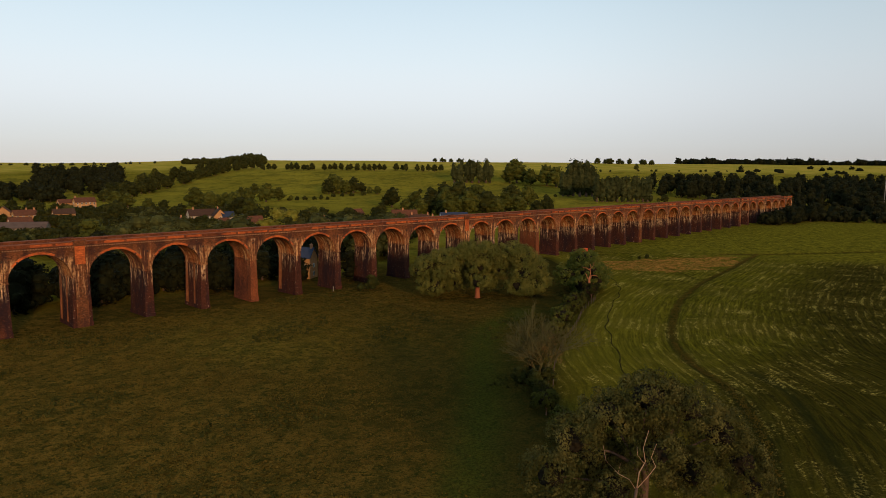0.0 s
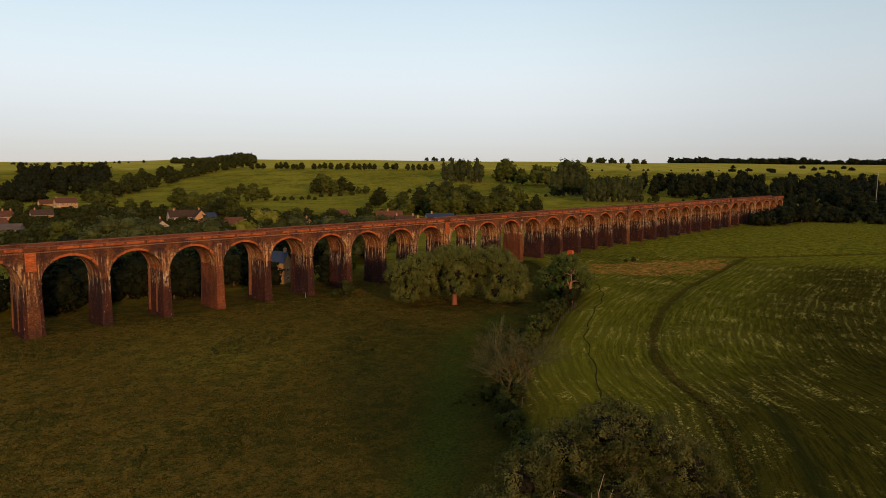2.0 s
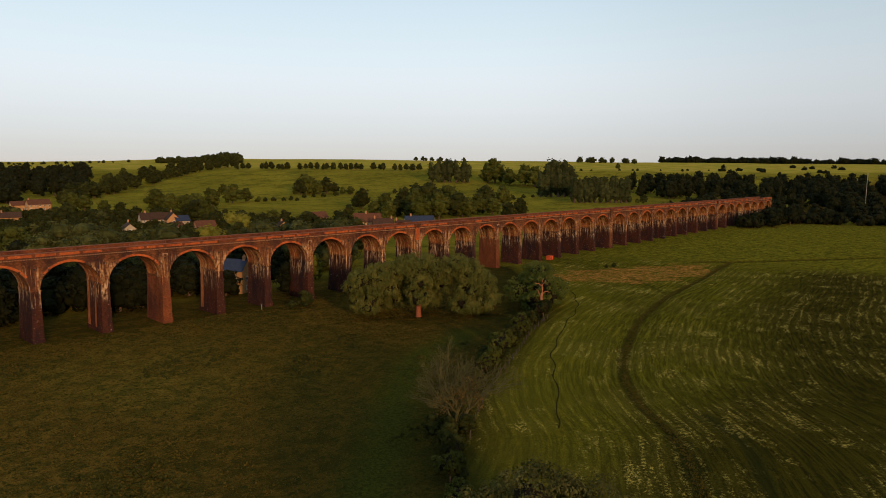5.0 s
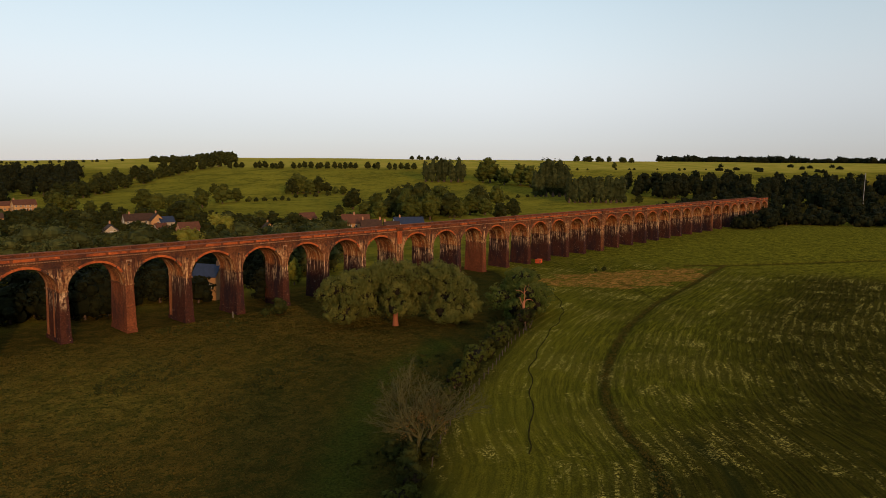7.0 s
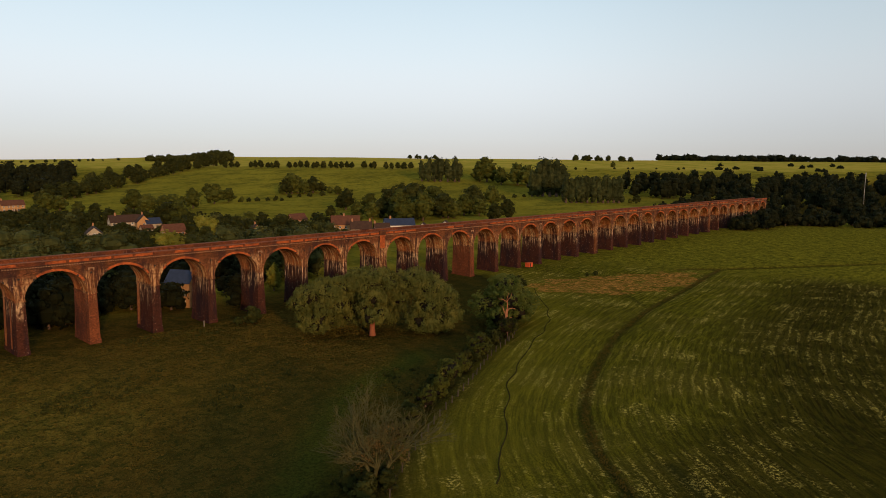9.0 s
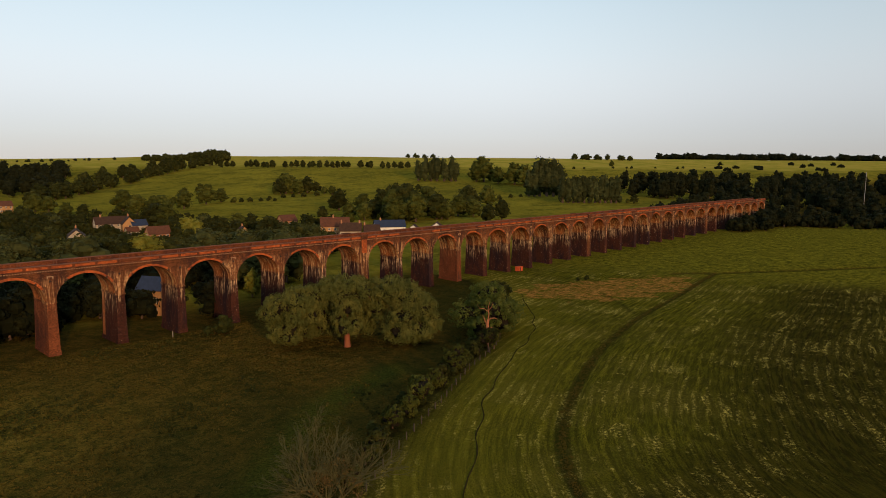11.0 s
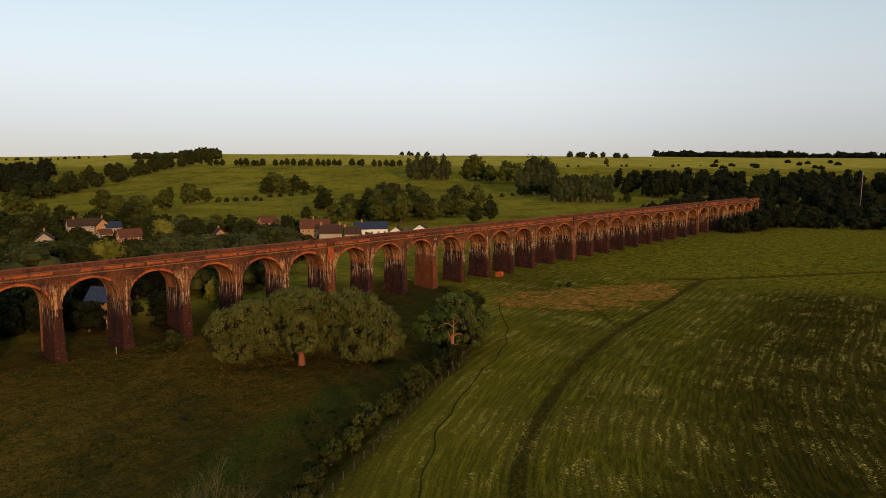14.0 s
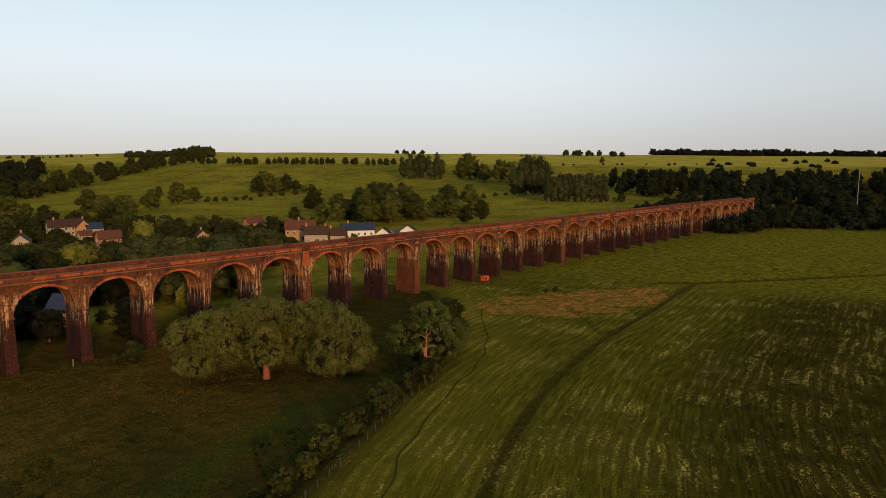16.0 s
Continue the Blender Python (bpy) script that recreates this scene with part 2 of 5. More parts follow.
LEAF = leaf_material("leaf_green", (0.040, 0.046, 0.008), (0.068, 0.072, 0.012), (0.105, 0.104, 0.018))
LEAF_DARK = leaf_material("leaf_dark", (0.020, 0.024, 0.006), (0.036, 0.039, 0.008), (0.064, 0.062, 0.013))
LEAF_WILLOW = leaf_material("leaf_willow", (0.074, 0.080, 0.018), (0.106, 0.108, 0.023), (0.160, 0.148, 0.031))
LEAF_OAK = leaf_material("leaf_oak", (0.050, 0.066, 0.012), (0.078, 0.094, 0.017), (0.12, 0.125, 0.024))
LEAF_GREY = leaf_material("leaf_grey", (0.040, 0.046, 0.014), (0.068, 0.072, 0.020), (0.104, 0.102, 0.028))
LEAF_YELLOW = leaf_material("leaf_yellow", (0.13, 0.13, 0.016), (0.19, 0.175, 0.024), (0.24, 0.21, 0.032))
LEAF_POPLAR = leaf_material("leaf_poplar", (0.030, 0.036, 0.012), (0.046, 0.052, 0.016), (0.074, 0.076, 0.024))
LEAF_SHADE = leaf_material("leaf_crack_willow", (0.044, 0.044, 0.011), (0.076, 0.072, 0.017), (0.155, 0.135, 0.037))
# near-black leaves; behind the viaduct they carry its shade in their colour
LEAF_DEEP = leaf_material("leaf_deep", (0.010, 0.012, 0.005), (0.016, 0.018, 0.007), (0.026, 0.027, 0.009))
LEAF_BROWN = leaf_material("leaf_brown", (0.085, 0.055, 0.018), (0.13, 0.080, 0.024), (0.16, 0.10, 0.030))
GRASS_TUFT = leaf_material("tuft_grass", (0.062, 0.050, 0.008), (0.108, 0.076, 0.012), (0.135, 0.086, 0.015))
GRASS_DARK = leaf_material("dark_grass", (0.030, 0.032, 0.007), (0.048, 0.046, 0.009), (0.060, 0.054, 0.010))


# ---- the lie of the land ----
O_X, O_Y = -52.4, -161.8           # the camera's first standpoint; s is depth along its view, u the slope to the side
NX, NY = 0.722, 0.692
_s = np.linspace(-4000, 6000, 2001)
_h = np.interp(_s, [0, 280, 340, 450, 560, 700, 800, 900, 1000, 1400, 1900, 4000], [0, 0, 1, 2, 4, 8, 17, 28, 36, 51, 52, 44])
_h = np.convolve(np.pad(_h, 12, "edge"), np.ones(25) / 25, "valid")


def step(a, b, v):
    v = np.clip((v - a) / (b - a), 0, 1)
    return v * v * (3 - 2 * v)


def land(x, y):
    """Height of the ground in metres."""
    x, y = np.asarray(x, float), np.asarray(y, float)
    s = (x - O_X) * NX + (y - O_Y) * NY
    d = (x - O_X) * NY - (y - O_Y) * NX
    u = d / np.maximum(s, 50)
    h = np.interp(s, _s, _h) * (1 - 0.22 * step(-0.25, -0.6, u))
    east = np.clip(0.13 * (x - 590), 0, 24) * step(60, -40, y) * step(-900, -200, y)
    h = np.maximum(h, east)
    h = h + 0.12 * np.sin(x * 0.11 + 1.3 * np.sin(y * 0.07)) * np.cos(y * 0.13 + x * 0.03)
    return h + step(500, 1000, s) * 1.2 * np.sin(x * 0.013 + 0.5) * np.cos(y * 0.011)


def spot(s, u):
    """x, y at depth s along the camera's first view and u times s to the side; fits things to that view."""
    return O_X + s * NX + u * s * NY, O_Y + s * NY - u * s * NX


def far_from(px, py, line):
    """Distance of points from a bent line, and how far along it they lie."""
    best, along, run = np.full(px.shape, 1e9), np.zeros(px.shape), 0.0
    for (ax, ay), (bx, by) in zip(line, line[1:]):
        ex, ey = bx - ax, by - ay
        ln = math.hypot(ex, ey)
        k = np.clip(((px - ax) * ex + (py - ay) * ey) / ln**2, 0, 1)
        d = np.hypot(px - ax - k * ex, py - ay - k * ey)
        along = np.where(d < best, run + k * ln, along)
        best = np.minimum(best, d)
        run += ln
    return best, along


HEDGE = [(-30, -172), (10, -131), (36, -98), (62, -83), (80, -75), (97, -66), (112, -61), (132, -48), (160, -20), (175, -2)]
DITCH = [(-20, -160), (28, -138), (42, -132), (60, -121), (71, -108), (85, -98), (107, -88), (131, -79), (167, -70), (200, -66), (227, -61), (254, -57)]
DITCH_ARM = [(240, -46), (255, -58), (279, -75), (308, -93), (380, -140), (460, -200)]
FOOTPATH = [(52, -106), (57, -102), (62, -99), (72, -92), (81, -85), (90, -79.5), (99, -75), (109, -70), (118, -66), (128, -62), (137, -56), (145, -50.5), (157, -39), (168, -29)]
TRACK = [(86, -58), (65, -64), (49, -75), (33, -90), (17, -103), (-10, -122)]
SIDE_DRAIN = [(186, -48), (177, -59), (166, -70)]
WHEEL = [(72, -119), (66, -128), (44, -139), (32, -146), (0, -165)]
RED_PATCH = [(166, -27), (186, -24), (215, -37), (240, -51), (216, -63), (188, -58), (170, -46)]


def dense(line, n=8):
    """The bent line rounded off."""
    p = np.array(line, float)
    k = np.linspace(0, len(p) - 1, (len(p) - 1) * n + 1)
    q = np.stack([np.interp(k, np.arange(len(p)), p[:, i]) for i in range(2)], 1)
    for _ in range(n):
        q[1:-1] = (q[:-2] + 2 * q[1:-1] + q[2:]) / 4
    return [tuple(v) for v in q]


HEDGE, DITCH, TRACK, WHEEL = (dense(v) for v in (HEDGE, DITCH, TRACK, WHEEL))


def right_of_hedge(x, y):
    hx, hy = np.array(HEDGE).T
    return np.where(x > 175, True, y < np.interp(x, hx, hy))


def inside(px, py, poly):
    r = np.zeros(px.shape, bool)
    for (ax, ay), (bx, by) in zip(poly, poly[1:] + poly[:1]):
        r ^= ((ay > py) != (by > py)) & (px < (bx - ax) * (py - ay) / (by - ay + 1e-9) + ax)
    return r


def axis(lo, hi, fine, reach, grow=1.09):
    a = list(np.arange(lo, hi + fine, fine))
    d = fine
    while a[-1] < reach:
        d *= grow
        a.append(a[-1] + d)
    d = fine
    while a[0] > -reach:
        d *= grow
        a.insert(0, a[0] - d)
    return np.array(a)


gx, gy = axis(-70, 330, 1.0, 4500), axis(-165, 12, 1.0, 4500)
gx = np.concatenate([gx[gx < 15], np.arange(15, 265, 0.9), gx[gx > 265.5]])
gy = np.concatenate([gy[gy < -148], np.arange(-148, -42, 0.9), gy[gy > -41.6]])
GX, GY = np.meshgrid(gx, gy)
GZ = land(GX, GY)
d_ditch, a_ditch = far_from(GX, GY, DITCH)
d_arm, _ = far_from(GX, GY, DITCH_ARM)
d_track, _ = far_from(GX, GY, TRACK)
d_wheel, _ = far_from(GX, GY, WHEEL)
d_hedge, _ = far_from(GX, GY, HEDGE)
d_side, _ = far_from(GX, GY, SIDE_DRAIN)
GZ = GZ - 0.28 * np.exp(-((d_ditch / 1.6) ** 2)) - 0.9 * np.exp(-((d_arm / 1.4) ** 2)) - 0.2 * np.exp(-((d_wheel / 1.0) ** 2))
near = (np.abs(GX) < 520) & (GY < 25) & (GY > -400)
mown = right_of_hedge(GX, GY) & near & (GX < 520)
red = inside(GX + 2.5 * np.sin(GY * 0.5 + GX * 0.3), GY + 2.0 * np.sin(GX * 0.43) + 1.2 * np.sin(GX * 1.1 + GY), RED_PATCH)
S_ = (GX - O_X) * NX + (GY - O_Y) * NY
upper = step(955, 985, S_)
# ground darkened in colour: ditches with their shade, side drain, wheel track
dark_ground = np.maximum.reduce([0.78 * np.exp(-((d_ditch / 1.15) ** 2)), 0.92 * np.exp(-((d_arm / 1.5) ** 2)), 0.45 * np.exp(-((d_side / 0.8) ** 2)), 0.7 * np.exp(-((d_wheel / 1.3) ** 2))])
# darker too within a few metres of the hedge line
dark_ground = np.maximum(dark_ground, 0.7 * np.exp(-((d_hedge / 3.5) ** 2)))
# browner field, darkened in its colour to stand for the view's vignette
brown_vignette = np.maximum(step(10, 40, d_ditch) * step(-52, -88, GY), 0.9 * step(-108, -126, GY)) * mown
# two lighter meadow zones: the view's vignette put into the ground colour
bright_sward = np.exp(-(((GX - 18) / 30) ** 2 + ((GY + 36) / 30) ** 2)) * ~mown
tawny = step(20, -15, GX) * ~mown
lush = np.exp(-((d_track / 4.0) ** 2)) * ~mown
# strip beside the hedge: its shade painted in, along with rank growth
rank_shade = 0.46 * np.exp(-((d_hedge / 15.0) ** 2)) * ~mown * step(-60, 10, GX)


def sheet(name, xs, ys, zs, mat):
    me = bpy.data.meshes.new(name)
    ny, nx = zs.shape
    v = np.stack([xs, ys, zs], -1).reshape(-1, 3)
    i = np.arange(ny * nx).reshape(ny, nx)
    f = np.stack([i[:-1, :-1], i[:-1, 1:], i[1:, 1:], i[1:, :-1]], -1).reshape(-1, 4)
    me.vertices.add(len(v))
    me.vertices.foreach_set("co", v.ravel())
    me.loops.add(f.size)
    me.loops.foreach_set("vertex_index", f.ravel())
    me.polygons.add(len(f))
    me.polygons.foreach_set("loop_start", np.arange(0, f.size, 4))
    me.polygons.foreach_set("use_smooth", np.ones(len(f), bool))
    me.update()
    me.validate()
    me.materials.append(mat)
    return new(name, me)


def ground_material():
    m, n, l, b = material("ground", 0.95)
    b.inputs["Specular IOR Level"].default_value = 0.0
    p = position(n, l)
    big, mid, fine = noise_tex(n, l, p, 0.035, 4, 0.6), noise_tex(n, l, p, 0.28, 4, 0.65), noise_tex(n, l, p, 2.2, 4, 0.7)
    speck = noise_tex(n, l, p, 4.5, 5, 0.75)
    # rough meadow: olive sward, tawny and brighter parts (vignette), dark tussocks, pale seed heads
    tuss = noise_tex(n, l, p, 0.85, 5, 0.7)
    c = mix(n, l, ramp(n, l, mid, 0.40, 0.60), (0.044, 0.031, 0.006), (0.090, 0.051, 0.009))
    c = mix(n, l, attribute(n, "bright_sward"), c, mix(n, l, ramp(n, l, mid, 0.40, 0.60), (0.094, 0.073, 0.011), (0.19, 0.124, 0.018)))
    c = mix(n, l, attribute(n, "tawny"), c, mix(n, l, ramp(n, l, mid, 0.40, 0.60), (0.085, 0.058, 0.010), (0.170, 0.096, 0.016)))
    c = mix(n, l, calc(n, l, "MULTIPLY", ramp(n, l, big, 0.45, 0.62), 0.35), c, (0.115, 0.065, 0.012))
    c = mix(n, l, calc(n, l, "MULTIPLY", ramp(n, l, tuss, 0.52, 0.60), 0.85), c, (0.030, 0.032, 0.006))
    c = mix(n, l, calc(n, l, "MULTIPLY", ramp(n, l, fine, 0.50, 0.60), 0.7), c, (0.034, 0.032, 0.006))
    c = mix(n, l, calc(n, l, "MULTIPLY", ramp(n, l, speck, 0.44, 0.36), 0.5), c, (0.22, 0.140, 0.025))
    c = mix(n, l, calc(n, l, "MULTIPLY", attribute(n, "lush"), 0.75), c, mix(n, l, ramp(n, l, fine, 0.4, 0.6), (0.070, 0.080, 0.010), (0.034, 0.042, 0.007)))
    c = mix(n, l, calc(n, l, "MULTIPLY", attribute(n, "rank_shade"), ramp(n, l, mid, 0.20, 0.42)), c, mix(n, l, ramp(n, l, fine, 0.4, 0.6), (0.036, 0.038, 0.008), (0.018, 0.021, 0.005)))
    # mown field with swaths along the ditch
    row, along = attribute(n, "row"), attribute(n, "along")

    def laid(a, c, scale=1.0, detail=4):
        cv = n.new("ShaderNodeCombineXYZ")
        l.new(calc(n, l, "MULTIPLY", row, a), cv.inputs[0])
        l.new(calc(n, l, "MULTIPLY", along, c), cv.inputs[1])
        return noise_tex(n, l, cv.outputs[0], scale, detail, 0.65)
    sw, lines = laid(0.55, 0.05), laid(1.6, 0.12)
    g = mix(n, l, ramp(n, l, lines, 0.38, 0.62), (0.062, 0.054, 0.006), (0.185, 0.154, 0.012))
    g = mix(n, l, calc(n, l, "MULTIPLY", ramp(n, l, speck, 0.48, 0.58), 0.8), g, (0.022, 0.025, 0.004))
    g = mix(n, l, calc(n, l, "MULTIPLY", ramp(n, l, speck, 0.46, 0.36), 0.65), g, (0.26, 0.20, 0.024))
    g = mix(n, l, calc(n, l, "MULTIPLY", ramp(n, l, sw, 0.44, 0.58), 0.4), g, (0.058, 0.054, 0.006))
    g = mix(n, l, calc(n, l, "MULTIPLY", ramp(n, l, big, 0.45, 0.65), 0.5), g, (0.100, 0.078, 0.012))
    g = mix(n, l, calc(n, l, "MULTIPLY", attribute(n, "brown_vignette"), 0.88), g, mix(n, l, ramp(n, l, lines, 0.38, 0.62), (0.018, 0.014, 0.004), (0.046, 0.033, 0.006)))
    # lighter strip beside the hedge: sunny brightness painted into the field's colour
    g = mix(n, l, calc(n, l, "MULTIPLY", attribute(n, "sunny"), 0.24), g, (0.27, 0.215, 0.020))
    # hay left lying: combed lines and broken bands along the swaths, each a litter of short bright wisps
    wisp = ramp(n, l, noise_tex(n, l, p, 2.0, 6, 0.85), 0.50, 0.57)
    wave = calc(n, l, "SINE", calc(n, l, "ADD", calc(n, l, "MULTIPLY", row, 2.9), calc(n, l, "MULTIPLY", noise_tex(n, l, p, 0.06, 3, 0.5), 9.0)))
    combed = ramp(n, l, wave, 0.1, 0.9)
    patchy = ramp(n, l, noise_tex(n, l, p, 0.07, 5, 0.75), 0.46, 0.58)
    band = calc(n, l, "MAXIMUM", ramp(n, l, laid(0.42, 0.06, 1.0, 3), 0.53, 0.62), calc(n, l, "MULTIPLY", combed, 0.55))
    band = calc(n, l, "MAXIMUM", band, 0.1)
    hay = calc(n, l, "MULTIPLY", calc(n, l, "MULTIPLY", band, wisp), patchy)
    g = mix(n, l, calc(n, l, "MULTIPLY", calc(n, l, "SUBTRACT", 1.0, combed), 0.22), g, (0.040, 0.040, 0.005))
    g = mix(n, l, calc(n, l, "MULTIPLY", hay, 0.95), g, (0.62, 0.46, 0.095))
    redc = mix(n, l, ramp(n, l, noise_tex(n, l, position(n, l, (0.3, 1.2, 1)), 0.9, 5, 0.7), 0.4, 0.62), (0.21, 0.115, 0.018), (0.55, 0.225, 0.048))
    redc = mix(n, l, calc(n, l, "MULTIPLY", ramp(n, l, speck, 0.48, 0.56), 0.85), redc, (0.045, 0.040, 0.008))
    g = mix(n, l, calc(n, l, "MULTIPLY", attribute(n, "red"), ramp(n, l, mid, 0.35, 0.55)), g, redc)
    lea = mix(n, l, ramp(n, l, noise_tex(n, l, position(n, l, (0.7, 1, 1)), 0.5, 6, 0.75), 0.36, 0.64), (0.080, 0.072, 0.008), (0.230, 0.186, 0.016))
    lea = mix(n, l, calc(n, l, "MULTIPLY", ramp(n, l, fine, 0.46, 0.60), 0.7), lea, (0.030, 0.030, 0.005))
    g = mix(n, l, attribute(n, "lea"), g, lea)
    c = mix(n, l, attribute(n, "mown"), c, g)
    c = mix(n, l, attribute(n, "dark_ground"), c, (0.020, 0.022, 0.006))
    # pasture beyond
    h = mix(n, l, ramp(n, l, noise_tex(n, l, p, 0.012, 5, 0.6), 0.35, 0.65), (0.180, 0.146, 0.015), (0.250, 0.198, 0.020))
    h = mix(n, l, calc(n, l, "MULTIPLY", ramp(n, l, noise_tex(n, l, position(n, l, (0.6, 1, 1)), 0.05, 6, 0.75), 0.46, 0.62), 0.8), h, (0.104, 0.092, 0.012))
    tus = noise_tex(n, l, p, 0.22, 5, 0.75)
    h = mix(n, l, calc(n, l, "MULTIPLY", ramp(n, l, tus, 0.50, 0.66), 0.6), h, (0.062, 0.064, 0.011))
    h = mix(n, l, calc(n, l, "MULTIPLY", ramp(n, l, tus, 0.48, 0.34), 0.5), h, (0.26, 0.215, 0.036))
    h = mix(n, l, attribute(n, "upper"), h, mix(n, l, ramp(n, l, big, 0.4, 0.6), (0.40, 0.29, 0.048), (0.29, 0.24, 0.030)))
    c = mix(n, l, attribute(n, "pasture"), c, h)
    l.new(c, b.inputs["Base Color"])
    swell = calc(n, l, "MULTIPLY", calc(n, l, "ADD", noise_tex(n, l, p, 0.045, 3, 0.5), calc(n, l, "MULTIPLY", tus, 0.4)), calc(n, l, "MULTIPLY", attribute(n, "pasture"), 14.0))
    bump(n, l, b, calc(n, l, "ADD", calc(n, l, "ADD", fine, calc(n, l, "MULTIPLY", tuss, 2.5)), swell), 1.0, 0.5)
    return m


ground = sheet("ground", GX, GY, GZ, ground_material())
for key, val in (("mown", mown), ("red", red), ("dark_ground", dark_ground), ("lush", lush), ("tawny", tawny), ("bright_sward", bright_sward), ("sunny", step(30, 5, d_hedge) * mown), ("brown_vignette", brown_vignette), ("lea", step(226, 262, GX + 0.35 * (GY + 60))), ("rank_shade", rank_shade), ("upper", upper), ("row", d_ditch), ("along", a_ditch), ("pasture", step(15, 40, GY))):
    at = ground.data.attributes.new(key, "FLOAT", "POINT")
    at.data.foreach_set("value", np.ascontiguousarray(val, dtype=np.float32).ravel())
tagged(ground, "rough brown-green meadow and mown green field rising to pasture hills", "ground", kind="structure")


# ---- mesh helpers ----
class Build:
    """Gathers vertices and faces of one mesh."""

    def __init__(self):
        self.v, self.f = [], []

    def box(self, x0, x1, y0, y1, z0, z1, dx=0.0, dy=0.0):
        """A block; dx, dy: how far its foot spreads."""
        k = len(self.v)
        self.v += [(x0 - dx, y0 - dy, z0), (x1 + dx, y0 - dy, z0), (x1 + dx, y1 + dy, z0), (x0 - dx, y1 + dy, z0), (x0, y0, z1), (x1, y0, z1), (x1, y1, z1), (x0, y1, z1)]
        self.f += [tuple(k + i for i in q) for q in ((3, 2, 1, 0), (4, 5, 6, 7), (0, 1, 5, 4), (1, 2, 6, 5), (2, 3, 7, 6), (3, 0, 4, 7))]
        return self

    def tube(self, pts, radii, segs=6):
        k0 = len(self.v)
        pts = [Vector(p) for p in pts]
        for i, (p, r) in enumerate(zip(pts, radii)):
            d = (pts[min(i + 1, len(pts) - 1)] - pts[max(i - 1, 0)]).normalized()
            a = d.orthogonal().normalized()
            c = d.cross(a)
            for j in range(segs):
                t = 2 * math.pi * j / segs
                self.v.append(tuple(p + (a * math.cos(t) + c * math.sin(t)) * r))
        for i in range(len(pts) - 1):
            for j in range(segs):
                q = (j + 1) % segs
                self.f.append((k0 + i * segs + j, k0 + i * segs + q, k0 + (i + 1) * segs + q, k0 + (i + 1) * segs + j))
        self.f.append(tuple(k0 + (len(pts) - 1) * segs + j for j in range(segs)))
        self.f.append(tuple(k0 + j for j in reversed(range(segs))))
        return self

    def mesh(self, name, mat, smooth=False):
        me = bpy.data.meshes.new(name)
        me.from_pydata(self.v, [], self.f)
        me.materials.append(mat)
        if smooth:
            me.polygons.foreach_set("use_smooth", np.ones(len(me.polygons), bool))
        me.update()
        return me


def part(name, mesh, parent, label="", m=None):
    ob = new(name, mesh)
    ob.parent = parent
    if m is not None:
        ob.matrix_basis = m
    if label:
        ob["label"] = label
    return ob


def thing(name, label, category, m=None, group="", kind=""):
    ob = new(name)
    ob.empty_display_size = 0.5
    if m is not None:
        ob.matrix_basis = m
    return tagged(ob, label, category, group, kind)


# ---- footpath ----
def ribbon(line, half):
    """A narrow worn strip that follows the ground along a bent line."""
    p = np.array(dense(line, 6))
    p = p + 0.35 * np.stack([np.sin(np.arange(len(p)) * 0.9), np.cos(np.arange(len(p)) * 0.7)], 1)
    d = np.gradient(p, axis=0)
    d /= np.linalg.norm(d, axis=1)[:, None]
    side = np.stack([-d[:, 1], d[:, 0]], 1) * half * (1 + 0.3 * np.sin(np.arange(len(p)) * 1.7))[:, None]
    b = Build()
    for q, w in zip(p, side):
        for k in (-1, -0.6, 0.6, 1):
            x, y = q + w * k
            b.v.append((float(x), float(y), float(land(x, y)) + (0.09 if abs(k) < 1 else -0.03)))
    for i in range(len(p) - 1):
        b.f += [(4 * i + k, 4 * i + 4 + k, 4 * i + 5 + k, 4 * i + 1 + k) for k in range(3)]
    return b


tagged(new("footpath", ribbon(FOOTPATH, 0.12).mesh("footpath", EARTH, True)), "narrow worn earth footpath through the mown field", "path", kind="structure")


# ---- viaduct ----
SPAN, THIN, KING, DEEP = 12.2, 1.83, 3.7, 8.2
SPRING, RISE, STRING, DECK, TOP = 11.5, 5.4, 17.9, 18.3, 19.32
HALF = SPAN / 2
FIRST, LAST = -9, 34


def pier_x(i):
    k, r = divmod(i, 9)
    return k * (9 * SPAN + 8 * THIN + KING) + (0 if r == 0 else KING / 2 + SPAN + THIN / 2 + (r - 1) * (SPAN + THIN))


def arch_z(x):
    return SPRING + RISE * math.sqrt(max(0.0, 1 - (x / HALF) ** 2))


def bay_mesh(left, right):
    """The spandrels, soffit and fill over one arch; left, right: half the width of the piers at its sides."""
    b = Build()
    n = 28
    xs = [-HALF * math.cos(math.pi * i / n) for i in range(n + 1)]
    ring = [(x, arch_z(x)) for x in xs]
    for y, flip in ((0.0, False), (DEEP, True)):
        k = len(b.v)
        for x, z in ring:
            b.v += [(x, y, z), (x, y, STRING)]
        for i in range(n):
            q = (k + 2 * i, k + 2 * i + 2, k + 2 * i + 3, k + 2 * i + 1)
            b.f.append(q[::-1] if flip else q)
    b.box(-HALF - left, -HALF, 0, DEEP, SPRING, STRING)
    b.box(HALF, HALF + right, 0, DEEP, SPRING, STRING)
    return b.mesh("spandrel", BRICK)


def soffit_mesh():
    b = Build()
    n = 28
    xs = [-HALF * math.cos(math.pi * i / n) for i in range(n + 1)]
    for x in xs:
        b.v += [(x, 0.0, arch_z(x)), (x, DEEP, arch_z(x))]
    for i in range(n):
        b.f.append((2 * i, 2 * i + 1, 2 * i + 3, 2 * i + 2))
    return b.mesh("soffit", BRICK_SOFFIT, True)


